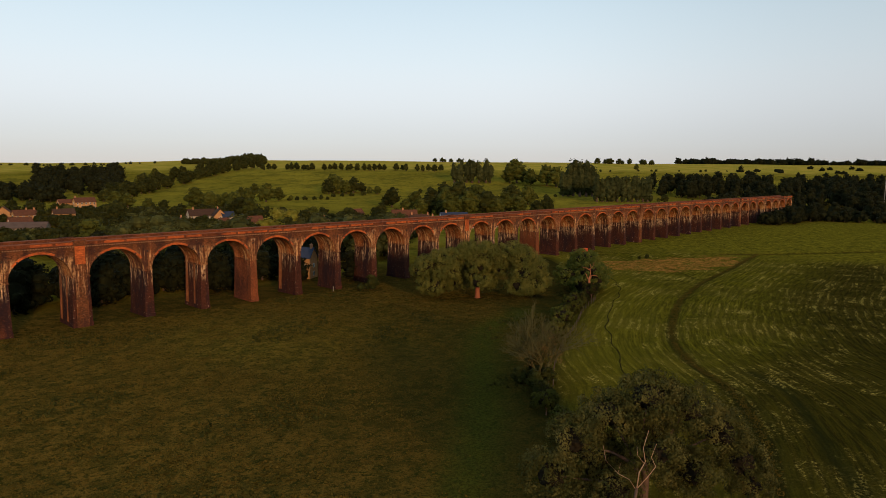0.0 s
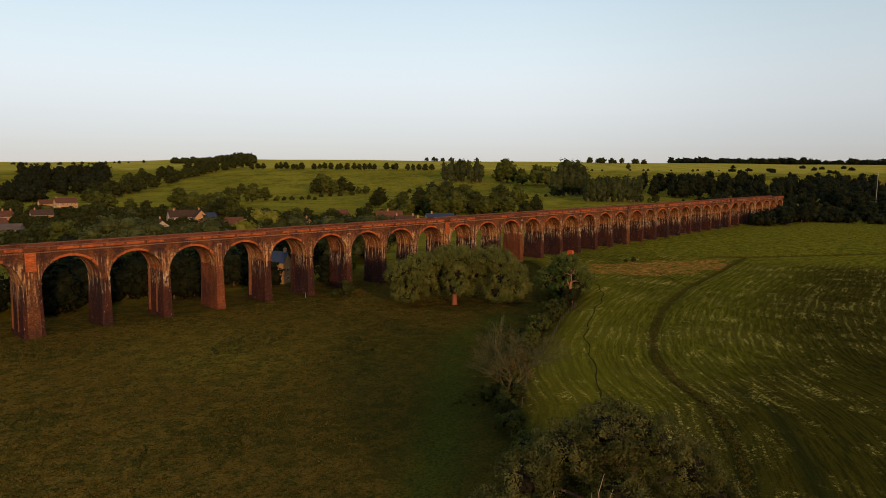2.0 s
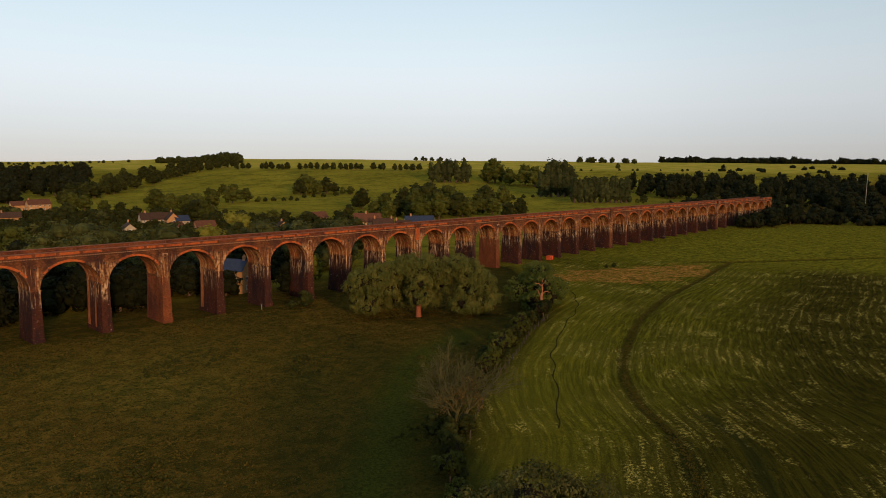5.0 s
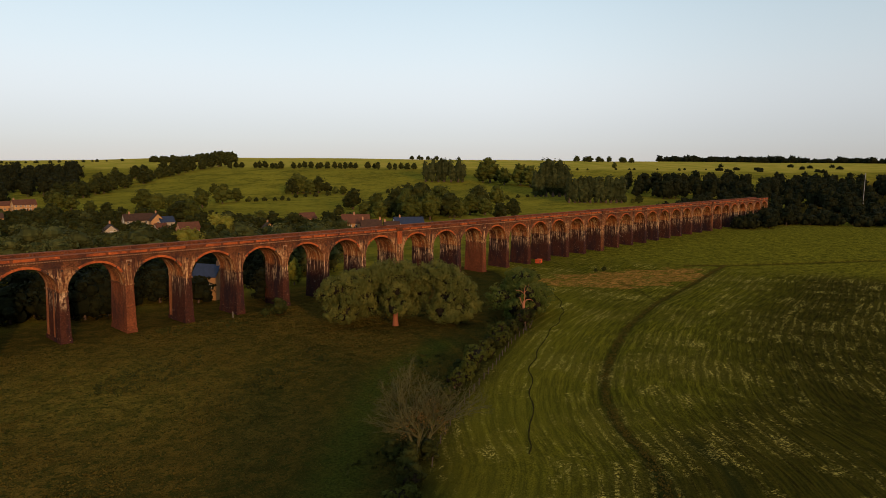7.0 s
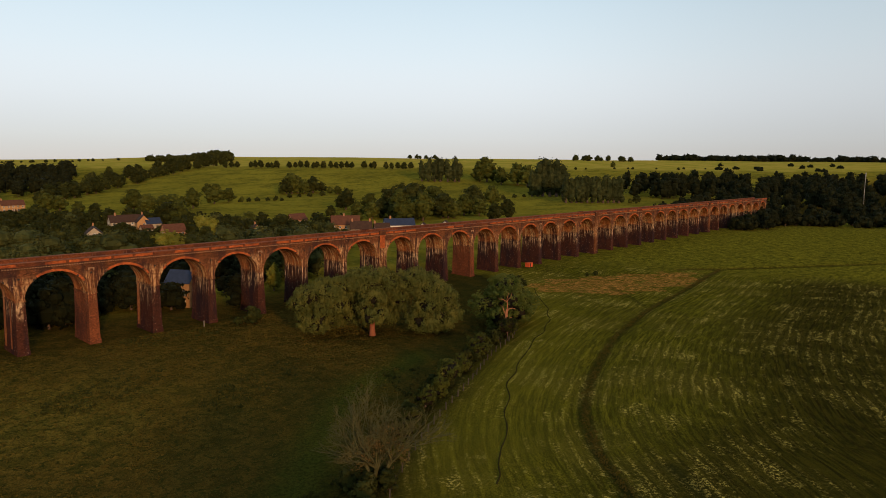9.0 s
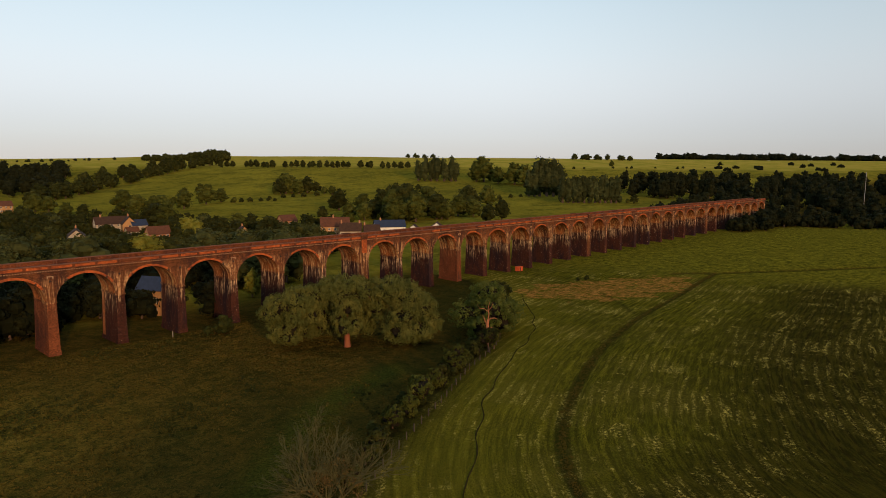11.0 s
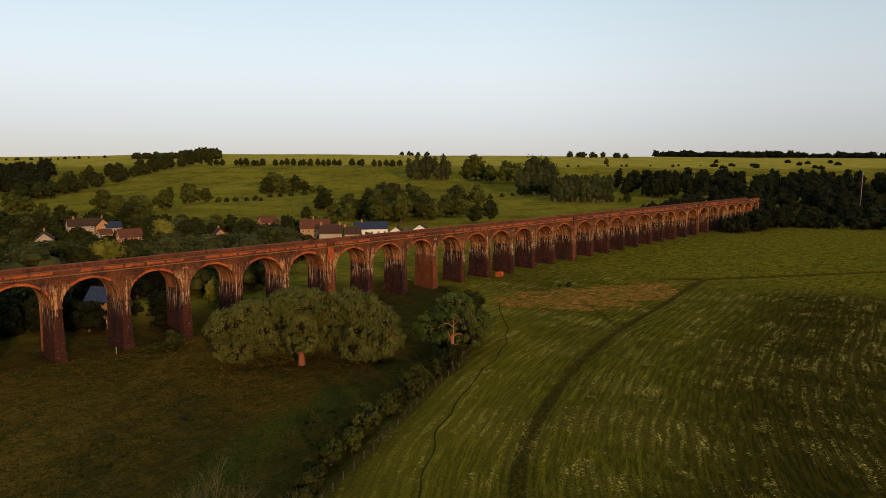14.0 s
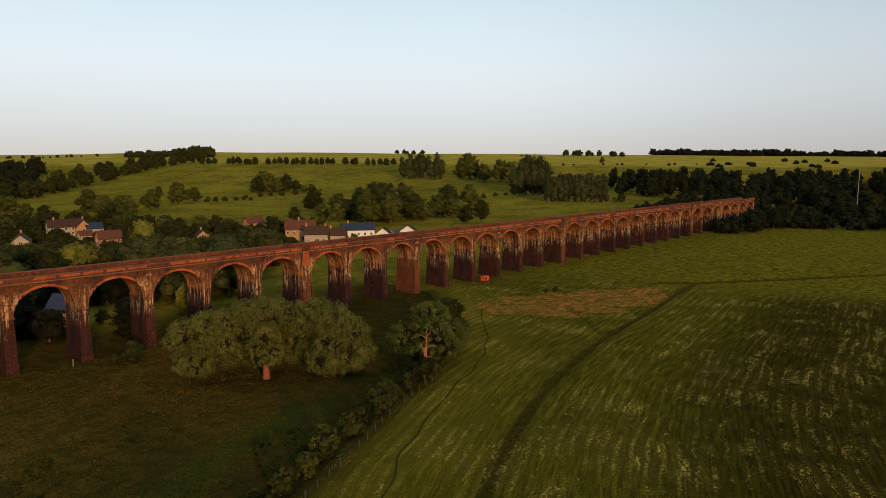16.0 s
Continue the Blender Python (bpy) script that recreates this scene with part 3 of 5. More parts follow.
def ring_mesh(name, a0, a1, thick, proud, mat):
    """A strip of the arch ring from angle a0 to a1 (degrees from the left springing), on the near face."""
    b = Build()
    n = 20
    for i in range(n + 1):
        t = math.radians(a0 + (a1 - a0) * i / n)
        c, s = -math.cos(t), math.sin(t)
        x0, z0, x1, z1 = HALF * c, SPRING + RISE * s, (HALF + thick) * c, SPRING + (RISE + thick) * s
        b.v += [(x0, -proud, z0), (x1, -proud, z1), (x0, 0.35, z0 - 0.01 * s), (x1, 0.02, z1)]
    for i in range(n):
        k = 4 * i
        b.f += [(k, k + 4, k + 5, k + 1), (k + 1, k + 5, k + 7, k + 3), (k, k + 2, k + 6, k + 4)]
    b.f += [(0, 1, 3, 2), (4 * n, 4 * n + 2, 4 * n + 3, 4 * n + 1)]
    return b.mesh(name, mat)


def pier_mesh(half, mat=None):
    b = Build()
    b.box(-half, half, 0.0, DEEP, 1.0, SPRING, 0.20, 0.28)
    b.box(-half - 0.30, half + 0.30, -0.42, DEEP + 0.42, -1.5, 1.0)
    return b.mesh("pier", mat or BRICK_PIER)


def impost_mesh(half):
    b = Build()
    b.box(-half - 0.16, half + 0.16, -0.16, DEEP + 0.16, SPRING - 0.34, SPRING - 0.10)
    b.box(-half - 0.07, half + 0.07, -0.07, DEEP + 0.07, SPRING - 0.10, SPRING + 0.04)
    return b.mesh("impost", BRICK)


def dentil_mesh():
    return Build().box(-0.11, 0.11, -0.24, 0.0, STRING + 0.08, STRING + 0.30).mesh("dentil", STONE_PALE)


def string_mesh(w):
    b = Build()
    b.box(-w / 2, w / 2, -0.10, DEEP + 0.10, STRING, STRING + 0.08)
    b.box(-w / 2, w / 2, -0.03, DEEP + 0.03, STRING + 0.08, STRING + 0.30)
    b.box(-w / 2, w / 2, -0.28, DEEP + 0.28, STRING + 0.30, STRING + 0.48)
    return b.mesh("string_course", BRICK)


def parapet_mesh(w, y0):
    """One parapet wall with raised bands and pilaster strips round its sunk panels."""
    b = Build()
    lo, hi = STRING + 0.48, TOP - 0.18
    b.box(-w / 2, w / 2, y0, y0 + 0.42, lo, hi)
    for face in (y0 - 0.09, y0 + 0.42):
        b.box(-w / 2, w / 2, face, face + 0.09, lo, lo + 0.10)
        b.box(-w / 2, w / 2, face, face + 0.09, hi - 0.09, hi)
        for i in range(4):
            x = -w / 2 + i * w / 3
            b.box(max(-w / 2, x - 0.32), min(w / 2, x + 0.32), face, face + 0.09, lo + 0.10, hi - 0.09)
    return b.mesh("parapet", BRICK_RED)


def coping_mesh(w, y0):
    b = Build()
    b.box(-w / 2, w / 2, y0 - 0.16, y0 + 0.60, TOP - 0.18, TOP - 0.05)
    b.box(-w / 2, w / 2, y0 - 0.06, y0 + 0.48, TOP - 0.05, TOP)
    return b.mesh("coping", COPING)


viaduct = thing("viaduct", "long red brick railway viaduct with tall round arches on slender piers", "viaduct")
meshes = {}


def shared(key, make, *a):
    if key not in meshes:
        meshes[key] = make(*a)
    return meshes[key]


def fall(x):
    return -0.00095 * x


rng = random.Random(4)
far_dentils = Build()
RED_PIERS = (3, 12)
for i in range(FIRST, LAST + 1):
    x, king = pier_x(i), i % 9 == 0
    half = (KING if king else THIN) / 2
    at_pier = pose(x, 0, fall(x))
    red_pier = i in RED_PIERS
    pier = part("pier", shared(("pier", king, red_pier), pier_mesh, half, BRICK_RED if red_pier else BRICK_PIER), viaduct, "", at_pier)
    part("impost", shared(("impost", king), impost_mesh, half), pier)
    if i in (0, 2, 4):
        def quoin_mesh(y0, y1, half=half):
            b = Build()
            b.box(-half - 0.035, -half + 0.1, y0, y1, 1.0, SPRING - 0.36, 0.20, 0.0)
            return b.mesh("repair_quoin", BRICK_QUOIN)
        part("repair_quoin", quoin_mesh(6.7, 8.0), pier, "strip of light orange repair brick")
        if i != 4:
            part("repair_quoin", quoin_mesh(2.9, 3.7), pier, "strip of light orange repair brick")
    if king:
        def pilaster_mesh():
            b = Build()
            b.box(-1.15, 1.15, -0.34, 0.0, 1.0, STRING + 0.3, 0.12, 0.2)
            b.box(-1.25, 1.25, -0.62, 0.0, -1.5, 1.0)
            b.box(-1.25, 1.25, -0.48, 0.1, STRING + 0.3, TOP - 0.1)
            b.box(-1.4, 1.4, -0.6, 0.75, TOP - 0.1, TOP + 0.18)
            b.box(-1.25, 1.25, DEEP - 0.1, DEEP + 0.48, STRING + 0.3, TOP - 0.1)
            b.box(-1.4, 1.4, DEEP - 0.75, DEEP + 0.6, TOP - 0.1, TOP + 0.18)
            b.box(-1.15, 1.15, DEEP, DEEP + 0.34, 1.0, STRING + 0.3, 0.12, 0.2)
            return b.mesh("pilaster", BRICK)
        part("pilaster", shared("pilaster", pilaster_mesh), pier)
        if i in (0, 9):
            def panel_king():
                return Build().box(-1.05, 1.05, -0.40, -0.30, 14.15, 18.2).mesh("repair_panel", BRICK_NEW)
            part("repair_panel", shared("kingpanel", panel_king), pier, "bright orange-red patch of new brick")
    elif i % 3 == 0:
        def bracket_mesh():
            b = Build()
            b.box(-0.62, 0.62, -0.16, 0.0, 16.78, 16.98)
            b.box(-0.62, -0.38, -0.16, 0.0, 16.42, 16.78)
            b.box(0.38, 0.62, -0.16, 0.0, 16.42, 16.78)
            return b.mesh("drain_bracket", STONE_PALE)
        part("drain_bracket", shared("bracket", bracket_mesh), pier, "pale stone drain bracket")

    def plate_mesh():
        return Build().tube([(0, 0.02, 0), (0, -0.1, 0)], [0.24, 0.22], 10).mesh("tie_plate", IRON)
    for px, pz in ((-2.1 - half, 15.55), (0.0, 15.9), (2.1 + half, 15.55)):
        if pz != 15.9 or not king:
            part("tie_plate", shared("plate", plate_mesh), pier, "", pose(px * 0.92, 0, pz))
    if i == LAST:
        break
    left, right = half, (KING if (i + 1) % 9 == 0 else THIN) / 2
    cx = x + left + HALF
    bay = part("bay", shared(("bay", left, right), bay_mesh, left, right), viaduct, "", pose(cx, 0, fall(cx)))
    off = (right - left) / 2
    part("soffit", shared("soffit", soffit_mesh), bay, "orange-brown brick soffit with lime streaks")
    w = left + right + SPAN
    a0, a1 = rng.choice(((42, 140), (38, 128), (55, 150), (62, 138), (35, 118)))
    part("arch_ring", shared(("ring", a0, a1), ring_mesh, "arch_ring", a0, a1, 0.50, 0.07, BRICK_NEW), bay, "bright orange brick arch ring")
    part("arch_haunch", shared(("h0", a0), ring_mesh, "arch_haunch", 0, a0, 0.50, 0.06, BRICK), bay)
    part("arch_haunch", shared(("h1", a1), ring_mesh, "arch_haunch", a1, 180, 0.50, 0.06, BRICK), bay)
    at_mid = pose(off, 0, 0)
    part("string_course", shared(("string", w), string_mesh, w), bay, "", at_mid)
    for q in range(int(w / 0.5)):
        dx = off - w / 2 + (q + 0.5) * w / int(w / 0.5)
        if 1 <= i <= 10:
            part("dentil", shared("dentil", dentil_mesh), bay, "", pose(dx, 0, 0))
        else:
            far_dentils.box(cx + dx - 0.11, cx + dx + 0.11, -0.24, 0.0, STRING + 0.08 + fall(cx), STRING + 0.30 + fall(cx))
    part("parapet", shared(("par", w), parapet_mesh, w, -0.02), bay, "", at_mid)
    part("coping", shared(("cop", w), coping_mesh, w, -0.02), bay, "", at_mid)
    part("parapet", shared(("parf", w), parapet_mesh, w, DEEP - 0.40), bay, "", at_mid)
    part("coping", shared(("copf", w), coping_mesh, w, DEEP - 0.40), bay, "", at_mid)

    def trackbed(w=w):
        b = Build()
        b.box(-w / 2, w / 2, 0.42, DEEP - 0.42, STRING, DECK)
        return b.mesh("trackbed", BALLAST)
    part("trackbed", shared(("bed", w), trackbed), bay, "brown gravelly trackbed", at_mid)
    for j in range(3):
        if rng.random() < 0.72:
            def sunk(w=w):
                lo, hi = STRING + 0.60, TOP - 0.29
                return Build().box(-w / 6 + 0.34, w / 6 - 0.34, -0.06, 0.0, lo, hi).mesh("parapet_panel", BRICK_NEW)
            part("parapet_panel", shared(("sunk", w), sunk), bay, "orange-red brick panel", pose(off + (j - 1) * w / 3, 0, 0))

    def posts(w=w):
        b = Build()
        b.box(-0.07, 0.07, DEEP - 0.56, DEEP - 0.50, DECK, TOP + 0.05)
        return b.mesh("refuge_post", COPING)
    for j in range(2):
        for k in (-0.28, 0.28):
            part("refuge_post", shared("posts", posts), bay, "pale upright post", pose(off + (j - 0.5) * w / 2 + k, 0, 0))

tagged(part("dentil_course", far_dentils.mesh("dentil_course", STONE_PALE), viaduct, "rows of pale stone dentils"), kind="stuff")


# ---- trees ----
def leaves(rs, blobs, count, size, clump=0.30, down=0.0, tuft=0):
    """Leaf clumps on the skins of egg-shaped blobs (centre x, y, z, radii x, y, z): vertices and quads."""
    bl = np.array(blobs, float)
    wt = (bl[:, 3] * bl[:, 4] + bl[:, 4] * bl[:, 5] + bl[:, 3] * bl[:, 5])
    per = tuft or max(6, int(round(14 / clump * 0.5)))
    sub = []
    for q, b in enumerate(bl):
        k = max(3 if tuft else 5, int(round(count * wt[q] / wt.sum() / per)))
        d = rs.normal(size=(k, 3))
        d[:, 2] = d[:, 2] * 0.9 + 0.25
        d /= np.linalg.norm(d, axis=1)[:, None]
        r = rs.uniform(0.74, 1.04, (k, 1)) if tuft else rs.uniform(0.68, 0.95, (k, 1)) - 0.5 * max(0.0, clump - 0.26)
        c = b[:3] + d * r * b[3:]
        rad = clump * b[3:].mean() * rs.uniform(0.6, 1.25, k)
        sub.append(np.c_[c, rad, d])
    sub = np.concatenate(sub)
    n = int(count)
    pick = rs.integers(0, len(sub), n)
    d = rs.normal(size=(n, 3))
    d /= np.linalg.norm(d, axis=1)[:, None]
    c = sub[pick, :3] + d * sub[pick, 3:4] * rs.uniform(0.6 if tuft else 0.35, 1.0, (n, 1)) * np.array([1, 1, 0.85])
    c[:, 2] -= down * rs.uniform(0, 1, n) ** 2 * sub[pick, 3]
    # the leaves of a clump face away from its heart
    nrm = (0.95 * d + 0.35 * sub[pick, 4:7] + 0.25 * rs.normal(size=(n, 3))) if tuft else (0.65 * d + 0.75 * sub[pick, 4:7] + 0.36 * rs.normal(size=(n, 3)))
    nrm /= np.linalg.norm(nrm, axis=1)[:, None]
    t1 = np.cross(nrm, rs.normal(size=(n, 3)))
    t1 /= np.linalg.norm(t1, axis=1)[:, None]
    t2 = np.cross(nrm, t1)
    s = (size * rs.uniform(0.55, 1.25, n))[:, None]
    a, e = t1 * s, t2 * s * 0.62
    v = np.stack([c + a, c + e, c - a, c - e], 1).reshape(-1, 3)
    return v


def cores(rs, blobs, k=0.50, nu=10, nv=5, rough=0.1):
    """Knobbly shells inside the blobs, a filler behind the outer leaves; painted dark, it is their shade."""
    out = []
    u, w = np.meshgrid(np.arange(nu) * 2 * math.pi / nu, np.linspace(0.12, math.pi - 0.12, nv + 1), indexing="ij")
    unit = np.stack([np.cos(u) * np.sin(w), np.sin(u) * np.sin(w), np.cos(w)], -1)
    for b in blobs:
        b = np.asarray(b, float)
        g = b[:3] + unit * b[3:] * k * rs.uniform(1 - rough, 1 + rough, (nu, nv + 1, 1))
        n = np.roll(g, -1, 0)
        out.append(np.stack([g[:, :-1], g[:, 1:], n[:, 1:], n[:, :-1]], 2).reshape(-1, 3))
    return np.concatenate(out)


def quad_mesh(name, v, mat):
    me = bpy.data.meshes.new(name)
    n = len(v) // 4
    me.vertices.add(len(v))
    me.vertices.foreach_set("co", np.ascontiguousarray(v, dtype=np.float32).ravel())
    me.loops.add(4 * n)
    me.loops.foreach_set("vertex_index", np.arange(4 * n, dtype=np.int32))
    me.polygons.add(n)
    me.polygons.foreach_set("loop_start", np.arange(0, 4 * n, 4, dtype=np.int32))
    me.update()
    me.validate()
    me.materials.append(mat)
    return me


def limbs(rnd_, height, radius, targets, lean=(0, 0)):
    """A tapered trunk with limbs that reach for the targets."""
    b = Build()
    pts = [(lean[0] * k * height + rnd_.uniform(-0.04, 0.04) * height * k, lean[1] * k * height, height * k * 0.8) for k in (-0.04, 0.03, 0.2, 0.45, 0.75, 1.0)]
    b.tube(pts, [radius * 1.5, radius * 1.1, radius * 0.9, radius * 0.7, radius * 0.4, radius * 0.1], 8)
    for tx, ty, tz in targets:
        f = rnd_.uniform(0.25, 0.6) * 0.8
        s = Vector((lean[0] * f * height, lean[1] * f * height, f * height))
        t = Vector((tx, ty, tz))
        m = s.lerp(t, 0.5) + Vector((rnd_.uniform(-1, 1), rnd_.uniform(-1, 1), 0.6)) * height * 0.04
        b.tube([s, s.lerp(m, 0.5), m, t], [radius * 0.5, radius * 0.38, radius * 0.27, radius * 0.06], 5)
    return b


def blobs_round(rs, w, h, n, base=0.0):
    """A full, domed crown of n lumps round a broad heart, within a width w and height h, leafy almost to the ground."""
    lift = rs.uniform(-0.04, 0.05)
    out = [(0, 0, h * (0.46 + lift), w * 0.40, w * 0.40, h * 0.42)]
    for q in range(n):
        z = (q + 0.5) / n
        a = 2.4 * q + rs.uniform(-0.5, 0.5)
        r = w * 0.33 * math.sqrt(max(0.05, 1 - (2 * z - 0.75) ** 2)) * rs.uniform(0.75, 1.1)
        k = w * rs.uniform(0.15, 0.23)
        out.append((r * math.cos(a), r * math.sin(a), h * (base + 0.16 + 0.68 * z), k, k, k * rs.uniform(0.85, 1.1)))
    out.append((rs.uniform(-0.1, 0.1) * w, rs.uniform(-0.1, 0.1) * w, h * 0.80, w * 0.22, w * 0.22, h * 0.17))
    return out


def make_tree(name, seed, w, h, n, count, size, leaf, label, category="tree", bark=None, base=0.2, blobs=None, clump=0.3, down=0.0, trunk=0.03, inner=0.60, tuft=0):
    rs, rr = np.random.default_rng(seed), random.Random(seed)
    blobs = blobs or blobs_round(rs, w, h, n, base)
    tree = thing(name, label, category)
    part("trunk", limbs(rr, h * 0.8, h * trunk, [bl[:3] for bl in blobs[:3 if n else 6]]).mesh("trunk", bark or BARK, True), tree)
    v = leaves(rs, blobs, count, size, clump, down=down, tuft=tuft)
    if n:
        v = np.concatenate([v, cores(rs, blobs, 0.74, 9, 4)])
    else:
        # added dark shell: the crown's inner shade as a painted shape
        tagged(part("crown_heart", quad_mesh("crown_heart", cores(rs, blobs, inner, 16, 9, 0.25), CROWN_SHADE), tree, "dark shell standing in for the crown's inner shade"), kind="stuff")
    part("crown", quad_mesh("crown", v, leaf), tree)
    return tree


def poplar_blobs(rs, w, h, n=9):
    out = [(0, 0, h * 0.50, w * 0.36, w * 0.36, h * 0.47)]
    for k in range(n):
        z = k / (n - 1)
        r = w * (0.30 - 0.16 * abs(z - 0.35))
        out.append((rs.uniform(-0.16, 0.16) * w, rs.uniform(-0.16, 0.16) * w, h * (0.16 + 0.66 * z), r, r, h * 0.17))
    return out


def settle(x, y):
    return float(land(x, y))


_r = np.random.default_rng(77)
STOCK = {}


def stock(kind, far, k):
    """Trees of one size that stand about the valley as copies; kept 12 m high and about 10 m wide."""
    seed = 300 + 31 * k + 7 * len(kind) + 100 * ord(kind[0]) + (5000 if far else 0)
    rs = np.random.default_rng(seed)
    leaf, label, w, h, n = dict(round=(LEAF, "spreading green broadleaf tree standing in the grass", 9.2, 12, 15),
                                dark=(LEAF_DARK, "dark green dense tree among the others", 9.2, 12, 15),
                                deep=(LEAF_DEEP, "tree close behind the viaduct, its shade put into the leaf colour", 9.2, 12, 15),
                                grey=(LEAF_GREY, "grey-green willow beside the village", 9.2, 12, 15),
                                yellow=(LEAF_YELLOW, "yellow-green rounded tree beside the village", 9.2, 12, 15),
                                bush=(LEAF_DARK, "low dark green bush in the pasture", 12, 12, 11),
                                poplar=(LEAF_POPLAR, "tall narrow grey-green poplar", 5, 12, 9))[kind]
    count, size = (1000, 0.40) if far else (700, 0.44) if kind == "bush" else (1900, 0.31)
    if kind == "poplar":
        size *= 0.72
    bl = poplar_blobs(rs, w, h) if kind == "poplar" else None
    name = kind if kind in ("bush", "poplar") else "tree"
    return make_tree(name, seed, w, h, n, count, size, leaf, label, "bush" if kind == "bush" else "tree", base=-0.06 if kind == "bush" else 0.0, blobs=bl, clump=0.26 if kind == "poplar" else 0.46, tuft=14 if far else 20)


def plant(kind, x, y, height, wide=1.0, group="", label=""):
    key = (kind, bool((x - O_X) * NX + (y - O_Y) * NY > 560), int(_r.integers(0, 3)))
    k, wide = height / 12, min(wide, 1.32)
    m = Matrix.LocRotScale((x, y, settle(x, y) - 0.15 * k), Euler((0, 0, _r.uniform(0, 6.28))), (k * wide, k * wide, k))
    if key in STOCK:
        t = copy_thing(STOCK[key], m)
        t.scale = (k * wide, k * wide, k)
        t["label"] = STOCK[key]["plain_label"]
    else:
        t = STOCK[key] = stock(*key)
        t["plain_label"] = t["label"]
        t.matrix_basis = m
    if group:
        t["group"] = group
    elif "group" in t:
        del t["group"]
    if label:
        t["label"] = label
    return t


def plant_at(kind, s, u, height, wide=1.0, group="", label=""):
    return plant(kind, *spot(s, u), height, wide, group, label)


def row(kind, s0, u0, s1, u1, n, h0, h1, wide=1.0, jit=3.0, group=""):
    for i in range(n):
        k = (i + _r.uniform(-0.35, 0.35)) / max(1, n - 1)
        x, y = spot(s0 + (s1 - s0) * k, u0 + (u1 - u0) * k)
        plant(kind, x + _r.uniform(-jit, jit), y + _r.uniform(-jit, jit), _r.uniform(h0, h1), wide * _r.uniform(0.85, 1.2), group)


def wood(name, label, places, leaf, count, size, seed, category="wood", core=0.74):
    """Many crowns grown together into one wood: places x, y, height, width."""
    rs = np.random.default_rng(seed)
    vs = []
    b = Build()
    for x, y, h, w in places:
        bl = blobs_round(rs, w, h, 7, 0.0)
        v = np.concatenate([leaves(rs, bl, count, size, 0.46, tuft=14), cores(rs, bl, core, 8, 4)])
        z = settle(x, y)
        vs.append(v + np.array([x, y, z - 0.5]))
        b.tube([(x, y, z - 0.5), (x, y, z + h * 0.5)], [0.35, 0.15], 5)
    ob = thing(name, label, category, kind="stuff")
    part("crowns", quad_mesh("crowns", np.concatenate(vs), leaf), ob)
    part("trunks", b.mesh("trunks", BARK), ob)
    return ob


# ---- the valley's trees ----
# beyond the village
plant_at("round", 542, -0.364, 17.7, 1.56)
plant_at("round", 521, -0.342, 14.5, 1.30)
plant_at("round", 521, -0.320, 13.6, 1.30)
plant_at("round", 501, -0.306, 16.5, 1.56)
plant_at("round", 562, -0.285, 16.0, 1.30)
plant_at("round", 603, -0.260, 17.9, 1.56)
plant_at("round", 622, -0.242, 12.9, 1.30)
plant_at("round", 501, -0.433, 10.4, 1.43)
plant_at("dark", 501, -0.410, 9.6, 1.43)
plant_at("round", 709, -0.161, 21.9, 1.17, "hillside clump")
plant_at("round", 708, -0.143, 14.5, 1.17, "hillside clump")
plant_at("dark", 723, -0.120, 11.1, 1.30, "hillside clump")
plant_at("round", 703, -0.097, 9.5, 1.56, "hillside clump")
plant_at("dark", 562, -0.076, 17.0, 1.30, "hillside clump")
plant_at("round", 703, -0.174, 10.7, 1.04, "hillside clump")
# dark trees under the hill
plant_at("round", 542, -0.042, 15.5, 1.30)
plant_at("dark", 501, -0.023, 14.0, 1.43)
plant_at("round", 502, 0.004, 22.3, 1.17)
plant_at("dark", 503, 0.022, 26.1, 1.04)
plant_at("round", 523, 0.049, 23.0, 1.17)
plant_at("dark", 502, 0.063, 18.6, 1.56)
plant_at("round", 491, 0.029, 14.7, 1.56)
plant_at("dark", 491, -0.004, 11.7, 1.56)
plant_at("round", 501, 0.078, 12.5, 1.43)
plant_at("dark", 563, 0.098, 21.6, 1.17)
plant_at("round", 603, 0.123, 18.6, 1.17)
plant_at("dark", 481, 0.136, 13.0, 1.17)
plant_at("dark", 501, 0.151, 14.9, 1.04)
# poplars
plant_at("poplar", 827, 0.015, 25.2, 1.30, "poplars on the hill")
plant_at("poplar", 827, 0.024, 29.3, 1.30, "poplars on the hill")
plant_at("poplar", 827, 0.033, 26.7, 1.30, "poplars on the hill")
plant_at("poplar", 827, 0.041, 30.1, 1.30, "poplars on the hill")
plant_at("poplar", 827, 0.051, 27.7, 1.30, "poplars on the hill")
plant_at("poplar", 827, 0.061, 30.5, 1.30, "poplars on the hill")
plant_at("poplar", 827, 0.067, 24.5, 1.30, "poplars on the hill")
plant_at("round", 827, 0.106, 30.8, 1.43)
plant_at("round", 827, 0.096, 26.0, 1.04)
plant_at("round", 806, 0.127, 21.1, 1.17)
plant_at("round", 806, 0.150, 25.7, 1.56)
plant_at("round", 796, 0.164, 24.9, 1.30)
plant_at("poplar", 705, 0.174, 27.8, 1.25, "tall poplars")
plant_at("poplar", 706, 0.182, 34.6, 1.25, "tall poplars")
plant_at("poplar", 707, 0.189, 40.3, 1.25, "tall poplars")
plant_at("poplar", 706, 0.199, 38.0, 1.25, "tall poplars")
plant_at("poplar", 706, 0.208, 39.3, 1.25, "tall poplars")
plant_at("poplar", 706, 0.217, 33.6, 1.25, "tall poplars")
plant_at("poplar", 644, 0.224, 25.7, 1.50, "poplar row")
plant_at("poplar", 644, 0.232, 24.2, 1.50, "poplar row")
plant_at("poplar", 644, 0.239, 25.3, 1.50, "poplar row")
plant_at("poplar", 644, 0.246, 26.3, 1.50, "poplar row")
plant_at("poplar", 644, 0.254, 24.8, 1.50, "poplar row")
